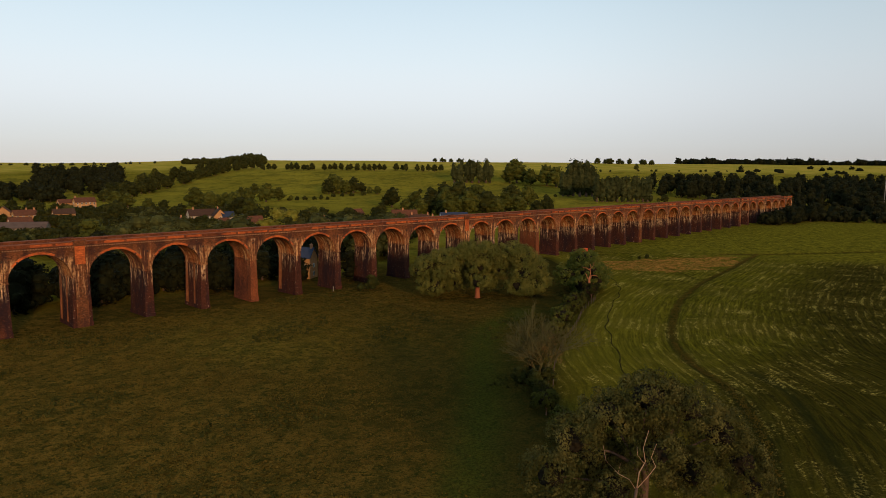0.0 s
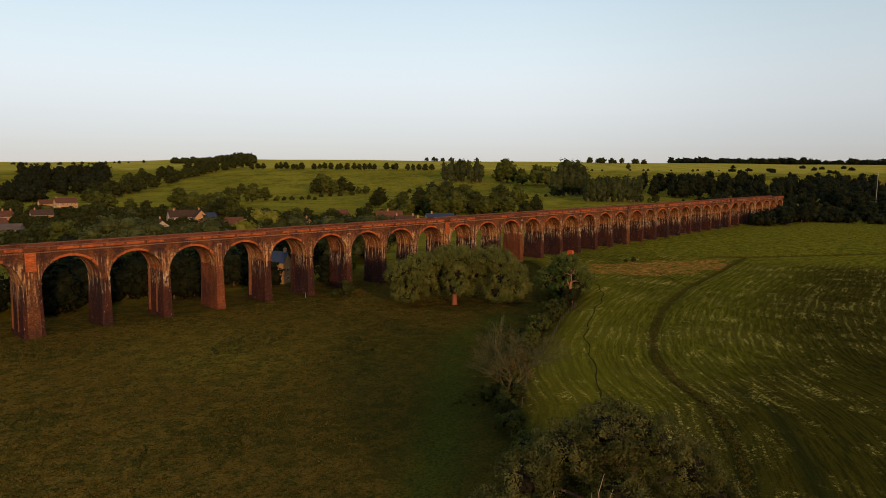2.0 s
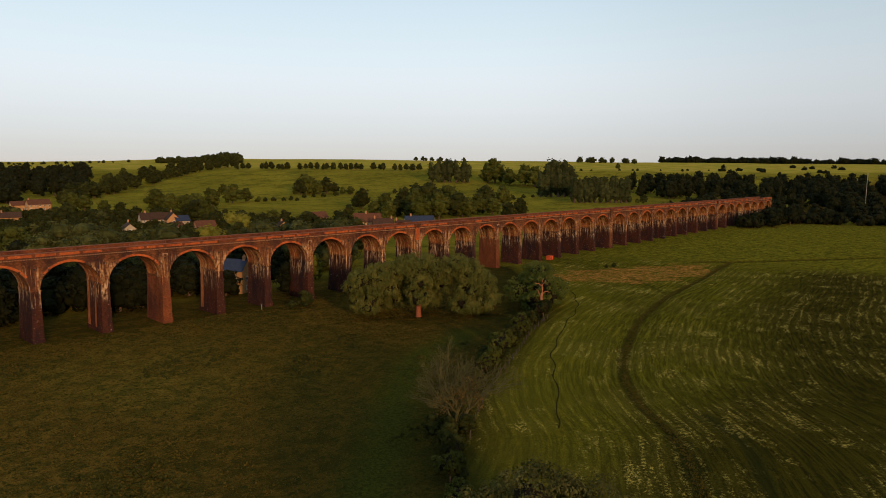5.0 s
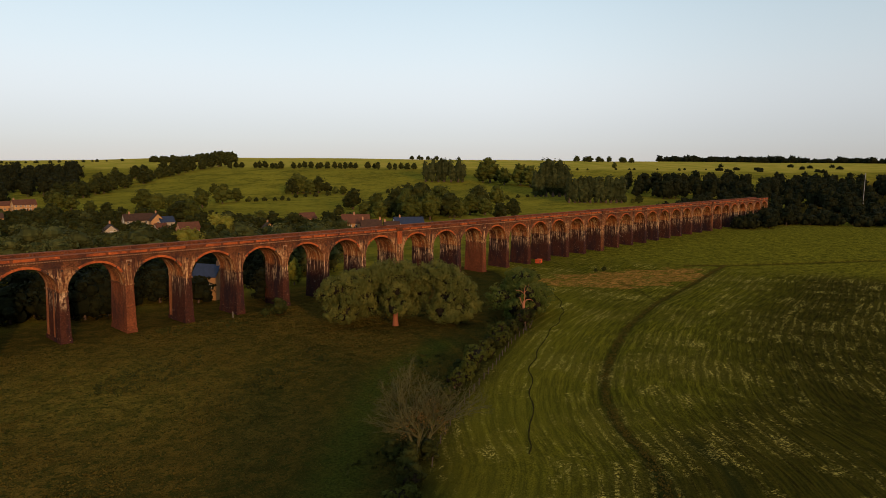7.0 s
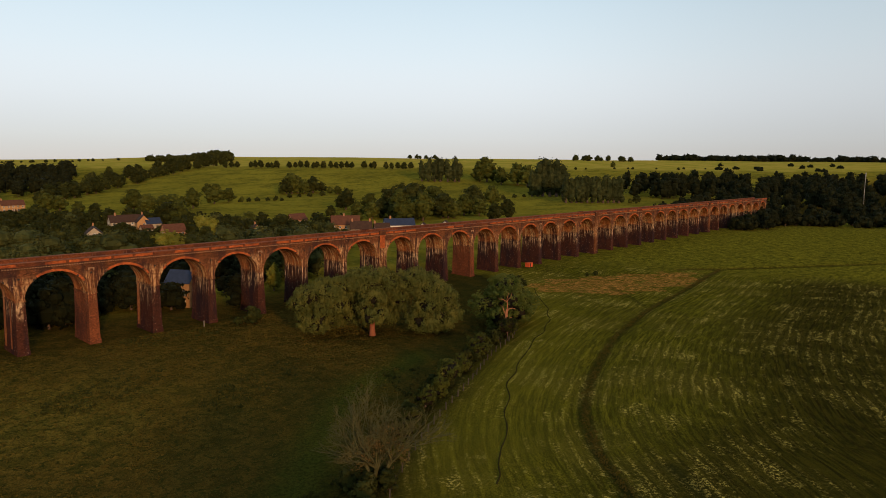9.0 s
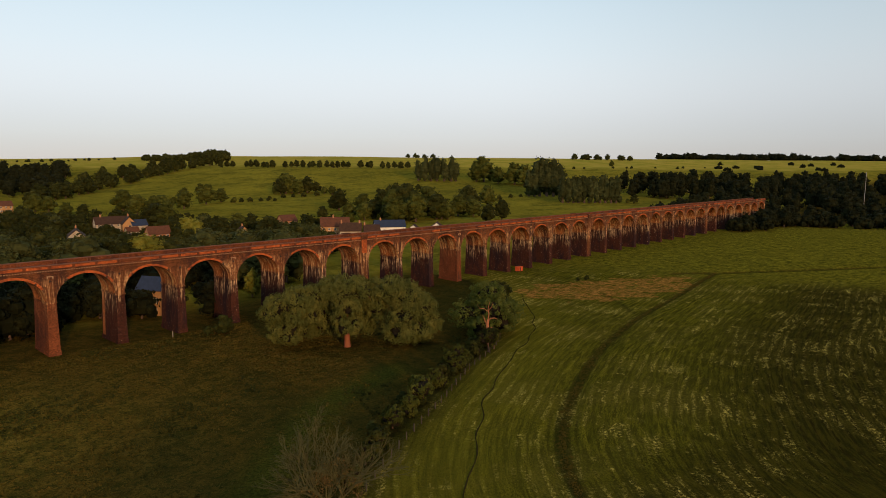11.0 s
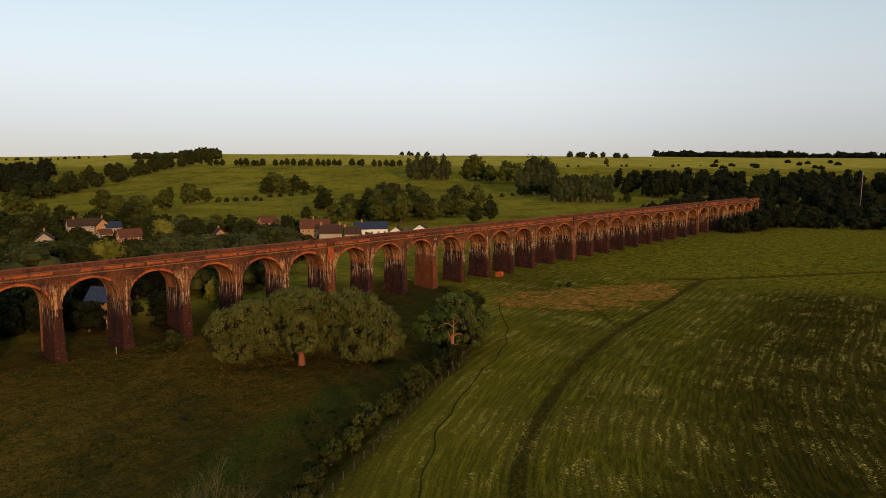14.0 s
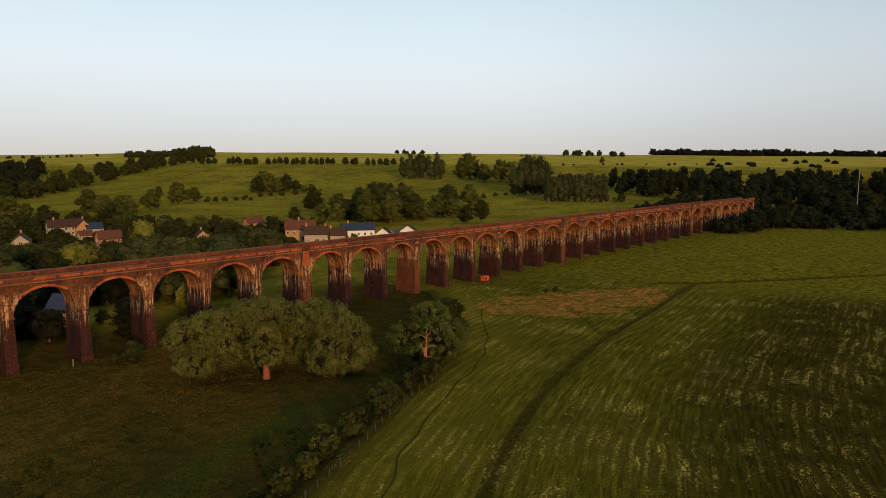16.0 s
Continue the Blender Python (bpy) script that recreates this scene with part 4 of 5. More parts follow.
plant_at("poplar", 644, 0.261, 25.9, 1.50, "poplar row")
plant_at("poplar", 644, 0.269, 24.3, 1.50, "poplar row")
plant_at("poplar", 644, 0.276, 25.4, 1.50, "poplar row")
plant_at("poplar", 644, 0.283, 26.6, 1.50, "poplar row")
plant_at("poplar", 644, 0.291, 25.1, 1.50, "poplar row")
plant_at("poplar", 644, 0.298, 26.1, 1.50, "poplar row")
plant_at("dark", 642, 0.323, 8.3, 1.30)
plant_at("round", 642, 0.314, 4.6, 1.30)
plant_at("round", 1008, 0.280, 10.3, 1.04)
plant_at("round", 716, -0.153, 18.4, 1.56)
plant_at("dark", 716, -0.132, 17.5, 1.56)
plant_at("round", 708, -0.108, 7.7, 1.69)
plant_at("dark", 704, -0.168, 15.9, 1.30)
plant_at("round", 491, -0.033, 12.5, 1.69)
plant_at("round", 471, 0.012, 17.7, 1.69)
plant_at("round", 482, 0.037, 19.3, 1.69)
plant_at("round", 501, 0.070, 14.5, 1.69)
plant_at("round", 522, 0.090, 15.5, 1.56)
plant_at("round", 521, 0.111, 13.4, 1.56)
plant_at("round", 621, -0.224, 5.3, 1.69)
# trees of the village
plant_at("round", 537, -0.481, 14.8, 1.56)
plant_at("round", 537, -0.463, 12.7, 1.56)
plant_at("dark", 353, -0.430, 11.2, 1.82)
plant_at("dark", 332, -0.401, 11.3, 1.69)
plant_at("dark", 474, -0.427, 6.4, 1.56)
plant_at("dark", 474, -0.412, 4.4, 1.30)
plant_at("dark", 494, -0.408, 4.4, 1.30)
plant_at("dark", 383, -0.351, 8.4, 1.04)
plant_at("dark", 337, -0.338, 8.4, 1.56)
plant_at("dark", 316, -0.344, 7.7, 1.69)
plant_at("dark", 306, -0.365, 8.1, 1.69)
plant_at("dark", 301, -0.389, 8.7, 1.69)
plant_at("dark", 474, -0.317, 8.7, 1.69)
plant_at("dark", 474, -0.301, 7.3, 1.56)
plant_at("round", 577, -0.368, 11.9, 1.43)
plant_at("round", 576, -0.349, 9.7, 1.56)
plant_at("round", 596, -0.331, 8.2, 1.43)
plant_at("round", 596, -0.304, 7.4, 1.56)
plant_at("round", 677, -0.297, 9.1, 1.43)
plant_at("round", 698, -0.276, 11.6, 1.43)
plant_at("round", 697, -0.261, 4.8, 1.30)
plant_at("yellow", 313, -0.307, 10.1, 1.82)
plant_at("yellow", 313, -0.283, 9.5, 1.82)
plant_at("round", 322, -0.339, 9.1, 1.43)
plant_at("yellow", 382, -0.244, 12.4, 1.43)
plant_at("grey", 341, -0.211, 11.2, 1.69)
plant_at("grey", 336, -0.191, 10.8, 1.56)
plant_at("grey", 316, -0.232, 9.2, 1.43)
plant_at("grey", 321, -0.219, 10.2, 1.56)
plant_at("grey", 336, -0.171, 9.9, 1.69)
plant_at("dark", 392, -0.203, 11.3, 1.56)
plant_at("round", 432, -0.192, 10.7, 1.43)
plant_at("dark", 382, -0.155, 5.5, 1.56)
plant_at("dark", 382, -0.139, 13.5, 1.43)
plant_at("grey", 341, -0.134, 11.1, 1.56)
plant_at("grey", 336, -0.107, 11.3, 1.43)
plant_at("grey", 351, -0.089, 12.7, 1.56)
plant_at("grey", 351, -0.068, 9.5, 1.69)
plant_at("dark", 340, -0.046, 10.5, 1.04)
plant_at("dark", 502, -0.091, 8.9, 1.43)
plant_at("round", 502, -0.055, 11.3, 1.56)
plant_at("round", 471, -0.048, 6.8, 1.30)
plant_at("dark", 512, -0.023, 12.0, 1.43)
plant_at("dark", 573, -0.017, 16.5, 1.30)
plant_at("dark", 574, 0.002, 21.0, 1.17)
plant_at("round", 553, 0.023, 18.8, 1.43)
plant_at("round", 522, 0.042, 15.0, 1.56)
plant_at("round", 522, 0.057, 13.1, 1.43)
plant_at("round", 522, 0.001, 12.8, 1.69)
plant_at("round", 380, 0.017, 6.6, 1.17)
plant_at("round", 380, 0.008, 5.2, 1.04)
plant_at("dark", 520, 0.080, 4.7, 1.56)
plant_at("round", 530, 0.097, 3.8, 1.56)
plant_at("round", 573, -0.087, 7.8, 0.91)
# trees of the near village
plant_at("dark", 520, -0.633, 7.7, 1.56)
plant_at("dark", 521, -0.600, 7.8, 1.56)
plant_at("dark", 300, -0.552, 14.5, 1.56)
plant_at("round", 270, -0.515, 16.1, 1.56)
plant_at("dark", 279, -0.536, 13.5, 1.56)
plant_at("dark", 259, -0.573, 10.5, 1.30)
plant_at("dark", 441, -0.480, 13.2, 1.43)
plant_at("grey", 245, -0.448, 19.8, 1.69)
plant_at("grey", 245, -0.410, 20.3, 1.69)
plant_at("grey", 240, -0.386, 18.6, 1.56)
plant_at("grey", 239, -0.473, 16.6, 1.30)
plant_at("dark", 430, -0.493, 11.7, 1.30)
plant_at("dark", 300, -0.357, 12.2, 1.30)
plant_at("dark", 421, -0.298, 17.1, 1.56)
plant_at("round", 421, -0.286, 15.5, 1.43)
plant_at("dark", 300, -0.236, 11.5, 1.43)
plant_at("grey", 234, -0.324, 16.4, 1.56)
plant_at("dark", 310, -0.143, 14.2, 1.43)
plant_at("grey", 260, -0.124, 18.2, 1.69)
plant_at("grey", 270, -0.079, 18.9, 1.56)
plant_at("dark", 329, -0.581, 3.2, 1.43)
plant_at("dark", 420, -0.518, 6.2, 1.43)
plant("yellow", 106.0, 25.8, 9.2, 0.8)
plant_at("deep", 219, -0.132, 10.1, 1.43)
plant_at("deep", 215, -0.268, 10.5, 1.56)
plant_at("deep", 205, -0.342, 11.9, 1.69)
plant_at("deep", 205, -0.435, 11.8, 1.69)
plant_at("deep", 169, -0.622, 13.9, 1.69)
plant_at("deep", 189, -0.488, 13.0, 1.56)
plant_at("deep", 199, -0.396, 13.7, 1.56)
# belt of trees between the village and the viaduct
plant_at("dark", 298, -0.422, 4.1, 1.62)
plant_at("grey", 285, -0.402, 9.6, 1.62)
plant_at("dark", 322, -0.422, 3.4, 1.62)
plant_at("dark", 287, -0.388, 10.7, 1.62)
plant_at("dark", 304, -0.377, 10.6, 1.62)
plant_at("grey", 304, -0.370, 9.0, 1.62)
plant_at("dark", 321, -0.358, 6.4, 1.62)
plant_at("grey", 285, -0.317, 10.6, 1.62)
plant_at("grey", 296, -0.317, 12.6, 1.62)
plant_at("dark", 305, -0.315, 10.1, 1.62)
plant_at("grey", 297, -0.302, 11.9, 1.62)
plant_at("dark", 339, -0.319, 7.4, 1.62)
plant_at("grey", 317, -0.299, 10.4, 1.62)
plant_at("dark", 360, -0.314, 4.6, 1.62)
plant_at("dark", 314, -0.281, 9.3, 1.62)
plant_at("dark", 290, -0.258, 12.2, 1.62)
plant_at("dark", 329, -0.267, 6.1, 1.62)
plant_at("dark", 295, -0.238, 11.7, 1.62)
plant_at("dark", 347, -0.260, 3.5, 1.62)
plant_at("dark", 336, -0.229, 11.7, 1.62)
plant_at("grey", 368, -0.236, 5.2, 1.62)
plant_at("grey", 281, -0.181, 17.5, 1.62)
plant_at("dark", 284, -0.176, 14.8, 1.62)
plant_at("dark", 357, -0.207, 4.1, 1.62)
plant_at("dark", 304, -0.173, 11.1, 1.62)
plant_at("dark", 368, -0.195, 8.7, 1.62)
plant_at("grey", 296, -0.152, 15.7, 1.62)
plant_at("grey", 281, -0.134, 17.1, 1.62)
plant_at("dark", 311, -0.145, 13.6, 1.62)
plant_at("grey", 339, -0.151, 10.1, 1.62)
plant_at("grey", 328, -0.138, 11.5, 1.62)
plant_at("dark", 288, -0.108, 16.6, 1.62)
plant_at("grey", 327, -0.121, 12.5, 1.62)
plant_at("grey", 278, -0.086, 17.9, 1.62)
plant_at("dark", 295, -0.089, 16.9, 1.62)
plant_at("grey", 312, -0.090, 14.4, 1.62)
plant_at("dark", 313, -0.082, 16.4, 1.62)
plant_at("dark", 321, -0.078, 13.4, 1.62)
plant_at("dark", 327, -0.073, 11.0, 1.62)
plant_at("round", 346, -0.073, 10.1, 1.62)
plant_at("grey", 355, -0.068, 8.5, 1.62)
plant_at("grey", 353, -0.059, 8.8, 1.62)
plant_at("round", 279, -0.603, 8.0, 1.56)
plant_at("dark", 288, -0.591, 7.4, 1.56)
plant_at("dark", 292, -0.578, 7.4, 1.56)
plant_at("grey", 276, -0.566, 8.4, 1.56)
plant_at("round", 301, -0.553, 7.5, 1.56)
plant_at("dark", 282, -0.541, 8.5, 1.56)
plant_at("dark", 297, -0.528, 8.4, 1.56)
plant_at("dark", 322, -0.516, 5.0, 1.56)
plant_at("deep", 248, -0.503, 13.0, 1.56)
plant_at("dark", 255, -0.490, 12.9, 1.56)
plant_at("round", 323, -0.478, 7.8, 1.56)
plant_at("dark", 297, -0.465, 9.9, 1.56)
plant_at("dark", 329, -0.452, 9.9, 1.56)
plant_at("dark", 318, -0.440, 9.3, 1.56)
plant_at("dark", 290, -0.428, 9.3, 1.56)
plant_at("dark", 323, -0.415, 10.7, 1.56)
plant_at("grey", 235, -0.403, 17.1, 1.56)
plant_at("dark", 315, -0.390, 10.0, 1.56)
plant_at("grey", 298, -0.378, 10.8, 1.56)
plant_at("dark", 301, -0.365, 11.0, 1.56)
plant_at("dark", 270, -0.353, 14.2, 1.56)
plant_at("round", 309, -0.340, 11.0, 1.56)
plant_at("grey", 250, -0.328, 17.2, 1.56)
plant_at("dark", 288, -0.315, 13.5, 1.56)
plant_at("grey", 235, -0.303, 20.3, 1.56)
plant_at("dark", 300, -0.290, 14.2, 1.56)
plant_at("round", 298, -0.278, 11.6, 1.56)
plant_at("round", 287, -0.265, 13.0, 1.56)
plant_at("dark", 298, -0.253, 11.7, 1.56)
plant_at("dark", 293, -0.240, 12.3, 1.56)
plant_at("dark", 281, -0.228, 14.0, 1.56)
# trees between the houses
plant_at("yellow", 277, -0.268, 15.1, 1.17)
plant_at("yellow", 279, -0.251, 15.6, 1.17)
plant_at("yellow", 341, -0.223, 15.1, 1.04)
plant_at("grey", 294, -0.203, 12.0, 1.17)
plant_at("grey", 300, -0.173, 13.1, 1.17)
plant_at("grey", 306, -0.144, 13.3, 1.17)
plant_at("grey", 312, -0.104, 13.2, 1.17)
plant_at("grey", 326, -0.065, 15.0, 1.17)
plant_at("dark", 270, -0.278, 14.5, 1.17)
plant_at("dark", 270, -0.317, 15.1, 1.17)
plant_at("dark", 270, -0.343, 14.4, 1.17)
# hedgerow along the upper edge of the pasture
for i in range(33):
    px = -0.262 + 0.0080 * i + _r.uniform(-0.002, 0.002)
    if i not in (3, 10, 23, 27):
        plant_at("dark", 950 + _r.uniform(-8, 8), px, _r.uniform(8, 11), _r.uniform(0.95, 1.3), "hedgerow trees")
# hedge that climbs the hill from the village
row("dark", 600, -0.500, 1000, -0.268, 26, 10, 17, 1.3, 6.0, "hill hedge")
row("dark", 640, -0.495, 1020, -0.300, 16, 12, 18, 1.3, 9.0, "hill hedge")
row("round", 700, -0.470, 860, -0.420, 5, 9, 13, 1.3, 8.0, "hill hedge")
row("bush", 1250, -0.66, 1250, -0.43, 26, 3, 6, 2.4, 12.0, "far hedge")
row("bush", 620, -0.235, 640, -0.17, 6, 2.5, 4.5, 1.6, 3.0, "pasture bushes")
row("bush", 660, -0.18, 690, -0.12, 5, 3.0, 5.5, 1.4, 3.0, "pasture bushes")
row("bush", 640, 0.09, 700, 0.16, 7, 3.0, 6.0, 1.6, 4.0, "pasture bushes")
row("bush", 720, -0.03, 760, 0.02, 5, 4.0, 8.0, 1.3, 4.0, "pasture bushes")
row("bush", 860, 0.10, 900, 0.20, 8, 4.0, 7.0, 1.4, 6.0, "pasture bushes")
row("bush", 960, 0.22, 1000, 0.42, 9, 2.5, 4, 1.8, 10.0, "far hedge")
row("bush", 1300, 0.22, 1300, 0.30, 12, 7, 12, 1.2, 10.0, "skyline trees")
row("bush", 1350, -0.015, 1350, 0.02, 5, 6, 10, 1.2, 6.0, "skyline trees")


def patch(rs, n, s0, s1, u0, u1, h0, h1, w):
    out = []
    for _ in range(n):
        s = rs.uniform(s0, s1)
        x, y = spot(s, rs.uniform(u0, u1))
        out.append((x, y, rs.uniform(h0, h1), w * rs.uniform(0.8, 1.2)))
    return out


_w = np.random.default_rng(5)
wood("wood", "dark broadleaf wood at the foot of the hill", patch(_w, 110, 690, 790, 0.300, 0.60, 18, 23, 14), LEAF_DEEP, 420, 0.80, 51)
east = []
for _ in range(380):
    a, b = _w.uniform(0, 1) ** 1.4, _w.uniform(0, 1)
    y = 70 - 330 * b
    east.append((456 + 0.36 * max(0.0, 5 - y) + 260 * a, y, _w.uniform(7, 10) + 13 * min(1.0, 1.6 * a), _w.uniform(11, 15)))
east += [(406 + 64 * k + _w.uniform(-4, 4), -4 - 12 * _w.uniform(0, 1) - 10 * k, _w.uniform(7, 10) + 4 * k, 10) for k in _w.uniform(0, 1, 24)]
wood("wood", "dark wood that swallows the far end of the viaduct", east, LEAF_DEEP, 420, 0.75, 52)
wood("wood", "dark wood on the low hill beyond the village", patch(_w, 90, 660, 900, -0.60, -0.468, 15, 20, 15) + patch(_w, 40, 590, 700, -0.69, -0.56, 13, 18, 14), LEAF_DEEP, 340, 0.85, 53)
# belt behind the arches; the viaduct's shade is painted in by the leaf colour
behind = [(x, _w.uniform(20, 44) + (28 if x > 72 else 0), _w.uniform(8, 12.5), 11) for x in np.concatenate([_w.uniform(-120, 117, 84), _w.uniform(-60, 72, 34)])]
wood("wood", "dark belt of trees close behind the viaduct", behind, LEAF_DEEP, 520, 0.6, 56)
knoll = []
for _ in range(90):
    u = -0.262 - 0.125 * _w.uniform(0, 1) ** 1.5
    knoll.append((*spot(_w.uniform(1150, 1240), u), (9 + 9 * math.exp(-(((u + 0.283) / 0.030) ** 2))) * _w.uniform(0.85, 1.1), _w.uniform(12, 16)))
wood("wood", "domed dark wood on the knoll", knoll, LEAF_DARK, 300, 1.0, 59)
wood("wood", "far dark forest along the skyline", patch(_w, 190, 1600, 1950, 0.34, 0.74, 10, 17, 26), LEAF_DEEP, 160, 1.7, 54)
wood("wood", "scattered dark trees below the skyline", patch(_w, 14, 930, 1150, 0.42, 0.66, 3, 5, 11) + patch(_w, 14, 760, 840, 0.565, 0.64, 15, 20, 15), LEAF_DEEP, 260, 1.0, 55)


# ---- trees and shrubs of the near fields ----
rsw = np.random.default_rng(9)
WILLOW = [(0, 0, 11.6, 4.8, 4.8, 3.0), (-2.5, 2.0, 11.8, 3.6, 3.6, 2.6), (2.6, -2.2, 11.4, 3.6, 3.6, 2.8), (-0.8, -1.0, 8.6, 3.4, 3.4, 2.6), (1.2, -0.6, 5.6, 2.4, 2.4, 2.2), (-1.6, 0.4, 6.0, 2.4, 2.4, 2.4),
          (-8.6, 5.8, 9.8, 3.8, 3.8, 2.8), (-11.8, 8.2, 8.8, 3.6, 3.6, 2.6), (-13.6, 9.3, 7.4, 2.6, 2.6, 2.3), (-6.0, 4.0, 10.8, 3.2, 3.2, 2.6), (-6.6, 4.4, 7.4, 3.0, 3.0, 2.6), (-10.6, 7.3, 4.0, 3.3, 3.3, 2.5), (-12.9, 9.2, 3.9, 2.0, 2.0, 1.8), (-9.4, 6.4, 6.6, 3.2, 3.2, 2.4),
          (7.6, -5.6, 11.6, 4.0, 4.0, 2.8), (10.8, -8.0, 10.2, 4.2, 4.2, 3.0), (13.4, -9.8, 7.6, 3.8, 3.8, 3.0), (9.6, -8.6, 6.6, 3.8, 3.8, 3.0), (8.4, -7.4, 3.4, 3.4, 3.4, 2.6), (12.6, -10.0, 3.6, 3.6, 3.6, 2.8), (15.0, -11.0, 4.4, 2.8, 2.8, 2.6),
          (3.0, 4.6, 9.4, 3.6, 3.6, 2.8), (-7.6, 4.8, 9.0, 3.0, 3.0, 2.2), (6.2, -2.4, 8.0, 3.0, 3.0, 2.6), (11.0, -7.0, 5.0, 3.4, 3.4, 3.0), (-2.4, -1.8, 4.4, 2.1, 2.1, 2.0), (0.2, -2.6, 4.8, 2.0, 2.0, 2.0), (-11.2, 7.5, 2.8, 2.8, 2.8, 2.2), (10.4, -9.2, 2.8, 3.4, 3.4, 2.4), (-1.6, 7.3, 5.0, 3.8, 3.8, 4.0), (5.8, 2.1, 5.0, 3.4, 3.4, 4.0), (-6.4, 8.2, 4.4, 3.4, 3.4, 3.6)]
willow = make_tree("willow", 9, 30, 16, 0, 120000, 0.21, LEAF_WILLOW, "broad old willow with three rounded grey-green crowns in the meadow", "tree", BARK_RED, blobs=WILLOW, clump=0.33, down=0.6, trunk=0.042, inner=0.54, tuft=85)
willow.matrix_basis = Matrix.LocRotScale((90.6, -38.2, settle(90.6, -38)), Euler((0, 0, 0)), (1.0, 1.0, 1.1))


def one_tree(name, seed, x, y, blobs, h, count, size, leaf, label, bark=None, clump=0.26, trunk=0.03, category="tree", down=0.2, inner=0.60, tuft=0):
    t = make_tree(name, seed, 10, h, 0, count, size, leaf, label, category, bark, blobs=blobs, clump=clump, trunk=trunk, down=down, inner=inner, tuft=tuft)
    t.matrix_basis = pose(x, y, settle(x, y) - 0.1)
    return t


one_tree("tree", 21, 122.5, -52.5, [(0, 0, 10.0, 4.2, 4.2, 3.0), (-3, -3.4, 7.0, 4.4, 4.2, 3.2), (3.4, 3.0, 7.4, 4.6, 4.4, 3.6), (5.5, -1.5, 4.6, 4.2, 4.4, 3.4), (-4.5, 2.5, 5.0, 4.2, 4.0, 3.6), (0.5, -3.5, 3.6, 4.0, 3.8, 3.2), (7.5, 4.5, 4.0, 3.6, 3.6, 3.4), (-6.5, -3.0, 3.2, 3.0, 3.0, 2.8)], 12.8, 24000, 0.22, LEAF_OAK, "dense green oak beside the field hedge", clump=0.28, trunk=0.035, inner=0.52, tuft=50)
one_tree("tree", 23, 141.0, -41.0, [(0, 0, 6.5, 3.8, 3.8, 3.0), (-3, -1.5, 4.5, 3.4, 3.4, 3.0), (3, 2, 4.5, 3.4, 3.4, 3.2), (0, -2.5, 2.6, 3.2, 3.2, 2.6)], 9.5, 9000, 0.28, LEAF_DARK, "dark bushy tree behind the oak", trunk=0.03)
CRACK = [(0, 0, 13.6, 3.4, 3.4, 2.6), (-3.2, 2.6, 12.0, 3.0, 3.0, 2.4), (3.4, -2.6, 12.2, 3.2, 3.2, 2.6), (-6.4, 4.6, 9.6, 3.0, 3.0, 2.6), (6.4, -4.8, 9.4, 3.2, 3.2, 2.6), (-8.6, 5.4, 6.4, 2.8, 3.0, 2.8),
         (1.0, 3.4, 10.2, 3.4, 3.4, 2.8), (-2.4, -2.2, 9.0, 2.8, 2.8, 2.4), (4.6, 2.2, 8.0, 3.2, 3.2, 2.8), (8.8, -6.4, 6.0, 2.8, 2.8, 2.8), (-5.0, 0.4, 5.4, 2.6, 2.8, 2.6), (2.0, -4.2, 6.4, 2.6, 2.6, 2.4),
         (-1, 5, 5.5, 3.6, 3.6, 3.2), (6, -1, 4.4, 3.0, 3.0, 2.8), (10.0, -7.0, 3.2, 2.4, 2.4, 2.4)]
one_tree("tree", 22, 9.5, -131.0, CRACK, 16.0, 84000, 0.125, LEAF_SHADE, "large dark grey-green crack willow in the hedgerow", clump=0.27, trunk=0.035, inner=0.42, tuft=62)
for k, (x, y, h) in enumerate(((-4.5, -139.5, 6.2), (1.5, -141.5, 6.6), (-9.5, -141, 5.0), (-1, -136.5, 5.5))):
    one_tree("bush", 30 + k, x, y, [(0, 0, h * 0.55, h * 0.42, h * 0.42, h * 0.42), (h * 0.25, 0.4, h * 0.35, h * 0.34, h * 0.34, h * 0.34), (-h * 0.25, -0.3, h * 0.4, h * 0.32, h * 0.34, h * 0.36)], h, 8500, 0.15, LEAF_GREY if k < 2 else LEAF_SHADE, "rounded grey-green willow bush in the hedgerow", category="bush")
# shrubs along the field fence
SHRUBS = [(116, -57.5, 5.4, 0), (109.4, -63.4, 5.6, 0), (112.2, -62.8, 4.4, 1), (104.5, -63.5, 3.8, 0), (99, -64.5, 4.4, 1), (95.5, -67, 5.4, 1), (88, -69.5, 4.0, 0), (84, -71.5, 4.2, 1), (76.5, -75.8, 5.6, 2), (70.5, -78.5, 4.0, 1), (65.5, -80, 4.4, 1), (59, -84, 3.4, 0), (54, -87, 3.0, 0), (48, -90.5, 3.4, 1), (28, -106, 4.0, 1), (22, -113, 4.6, 1), (14, -121, 5.0, 1), (33, -101, 3.4, 0)]
for k, (x, y, h, c) in enumerate(SHRUBS):
    leaf = (LEAF_DARK, LEAF, LEAF_YELLOW)[0 if c == 0 else 1]
    rs = np.random.default_rng(60 + k)
    bl = [(rs.uniform(-1, 1) * h * 0.3, rs.uniform(-1, 1) * h * 0.3, h * rs.uniform(0.3, 0.68), h * 0.34, h * 0.34, h * 0.32) for _ in range(4)] + [(0, 0, h * 0.68, h * 0.3, h * 0.3, h * 0.28)]
    one_tree("shrub", 60 + k, x, y, bl, h, 3600, 0.19, leaf, "leafy hawthorn shrub in the field hedge", category="bush", clump=0.3)


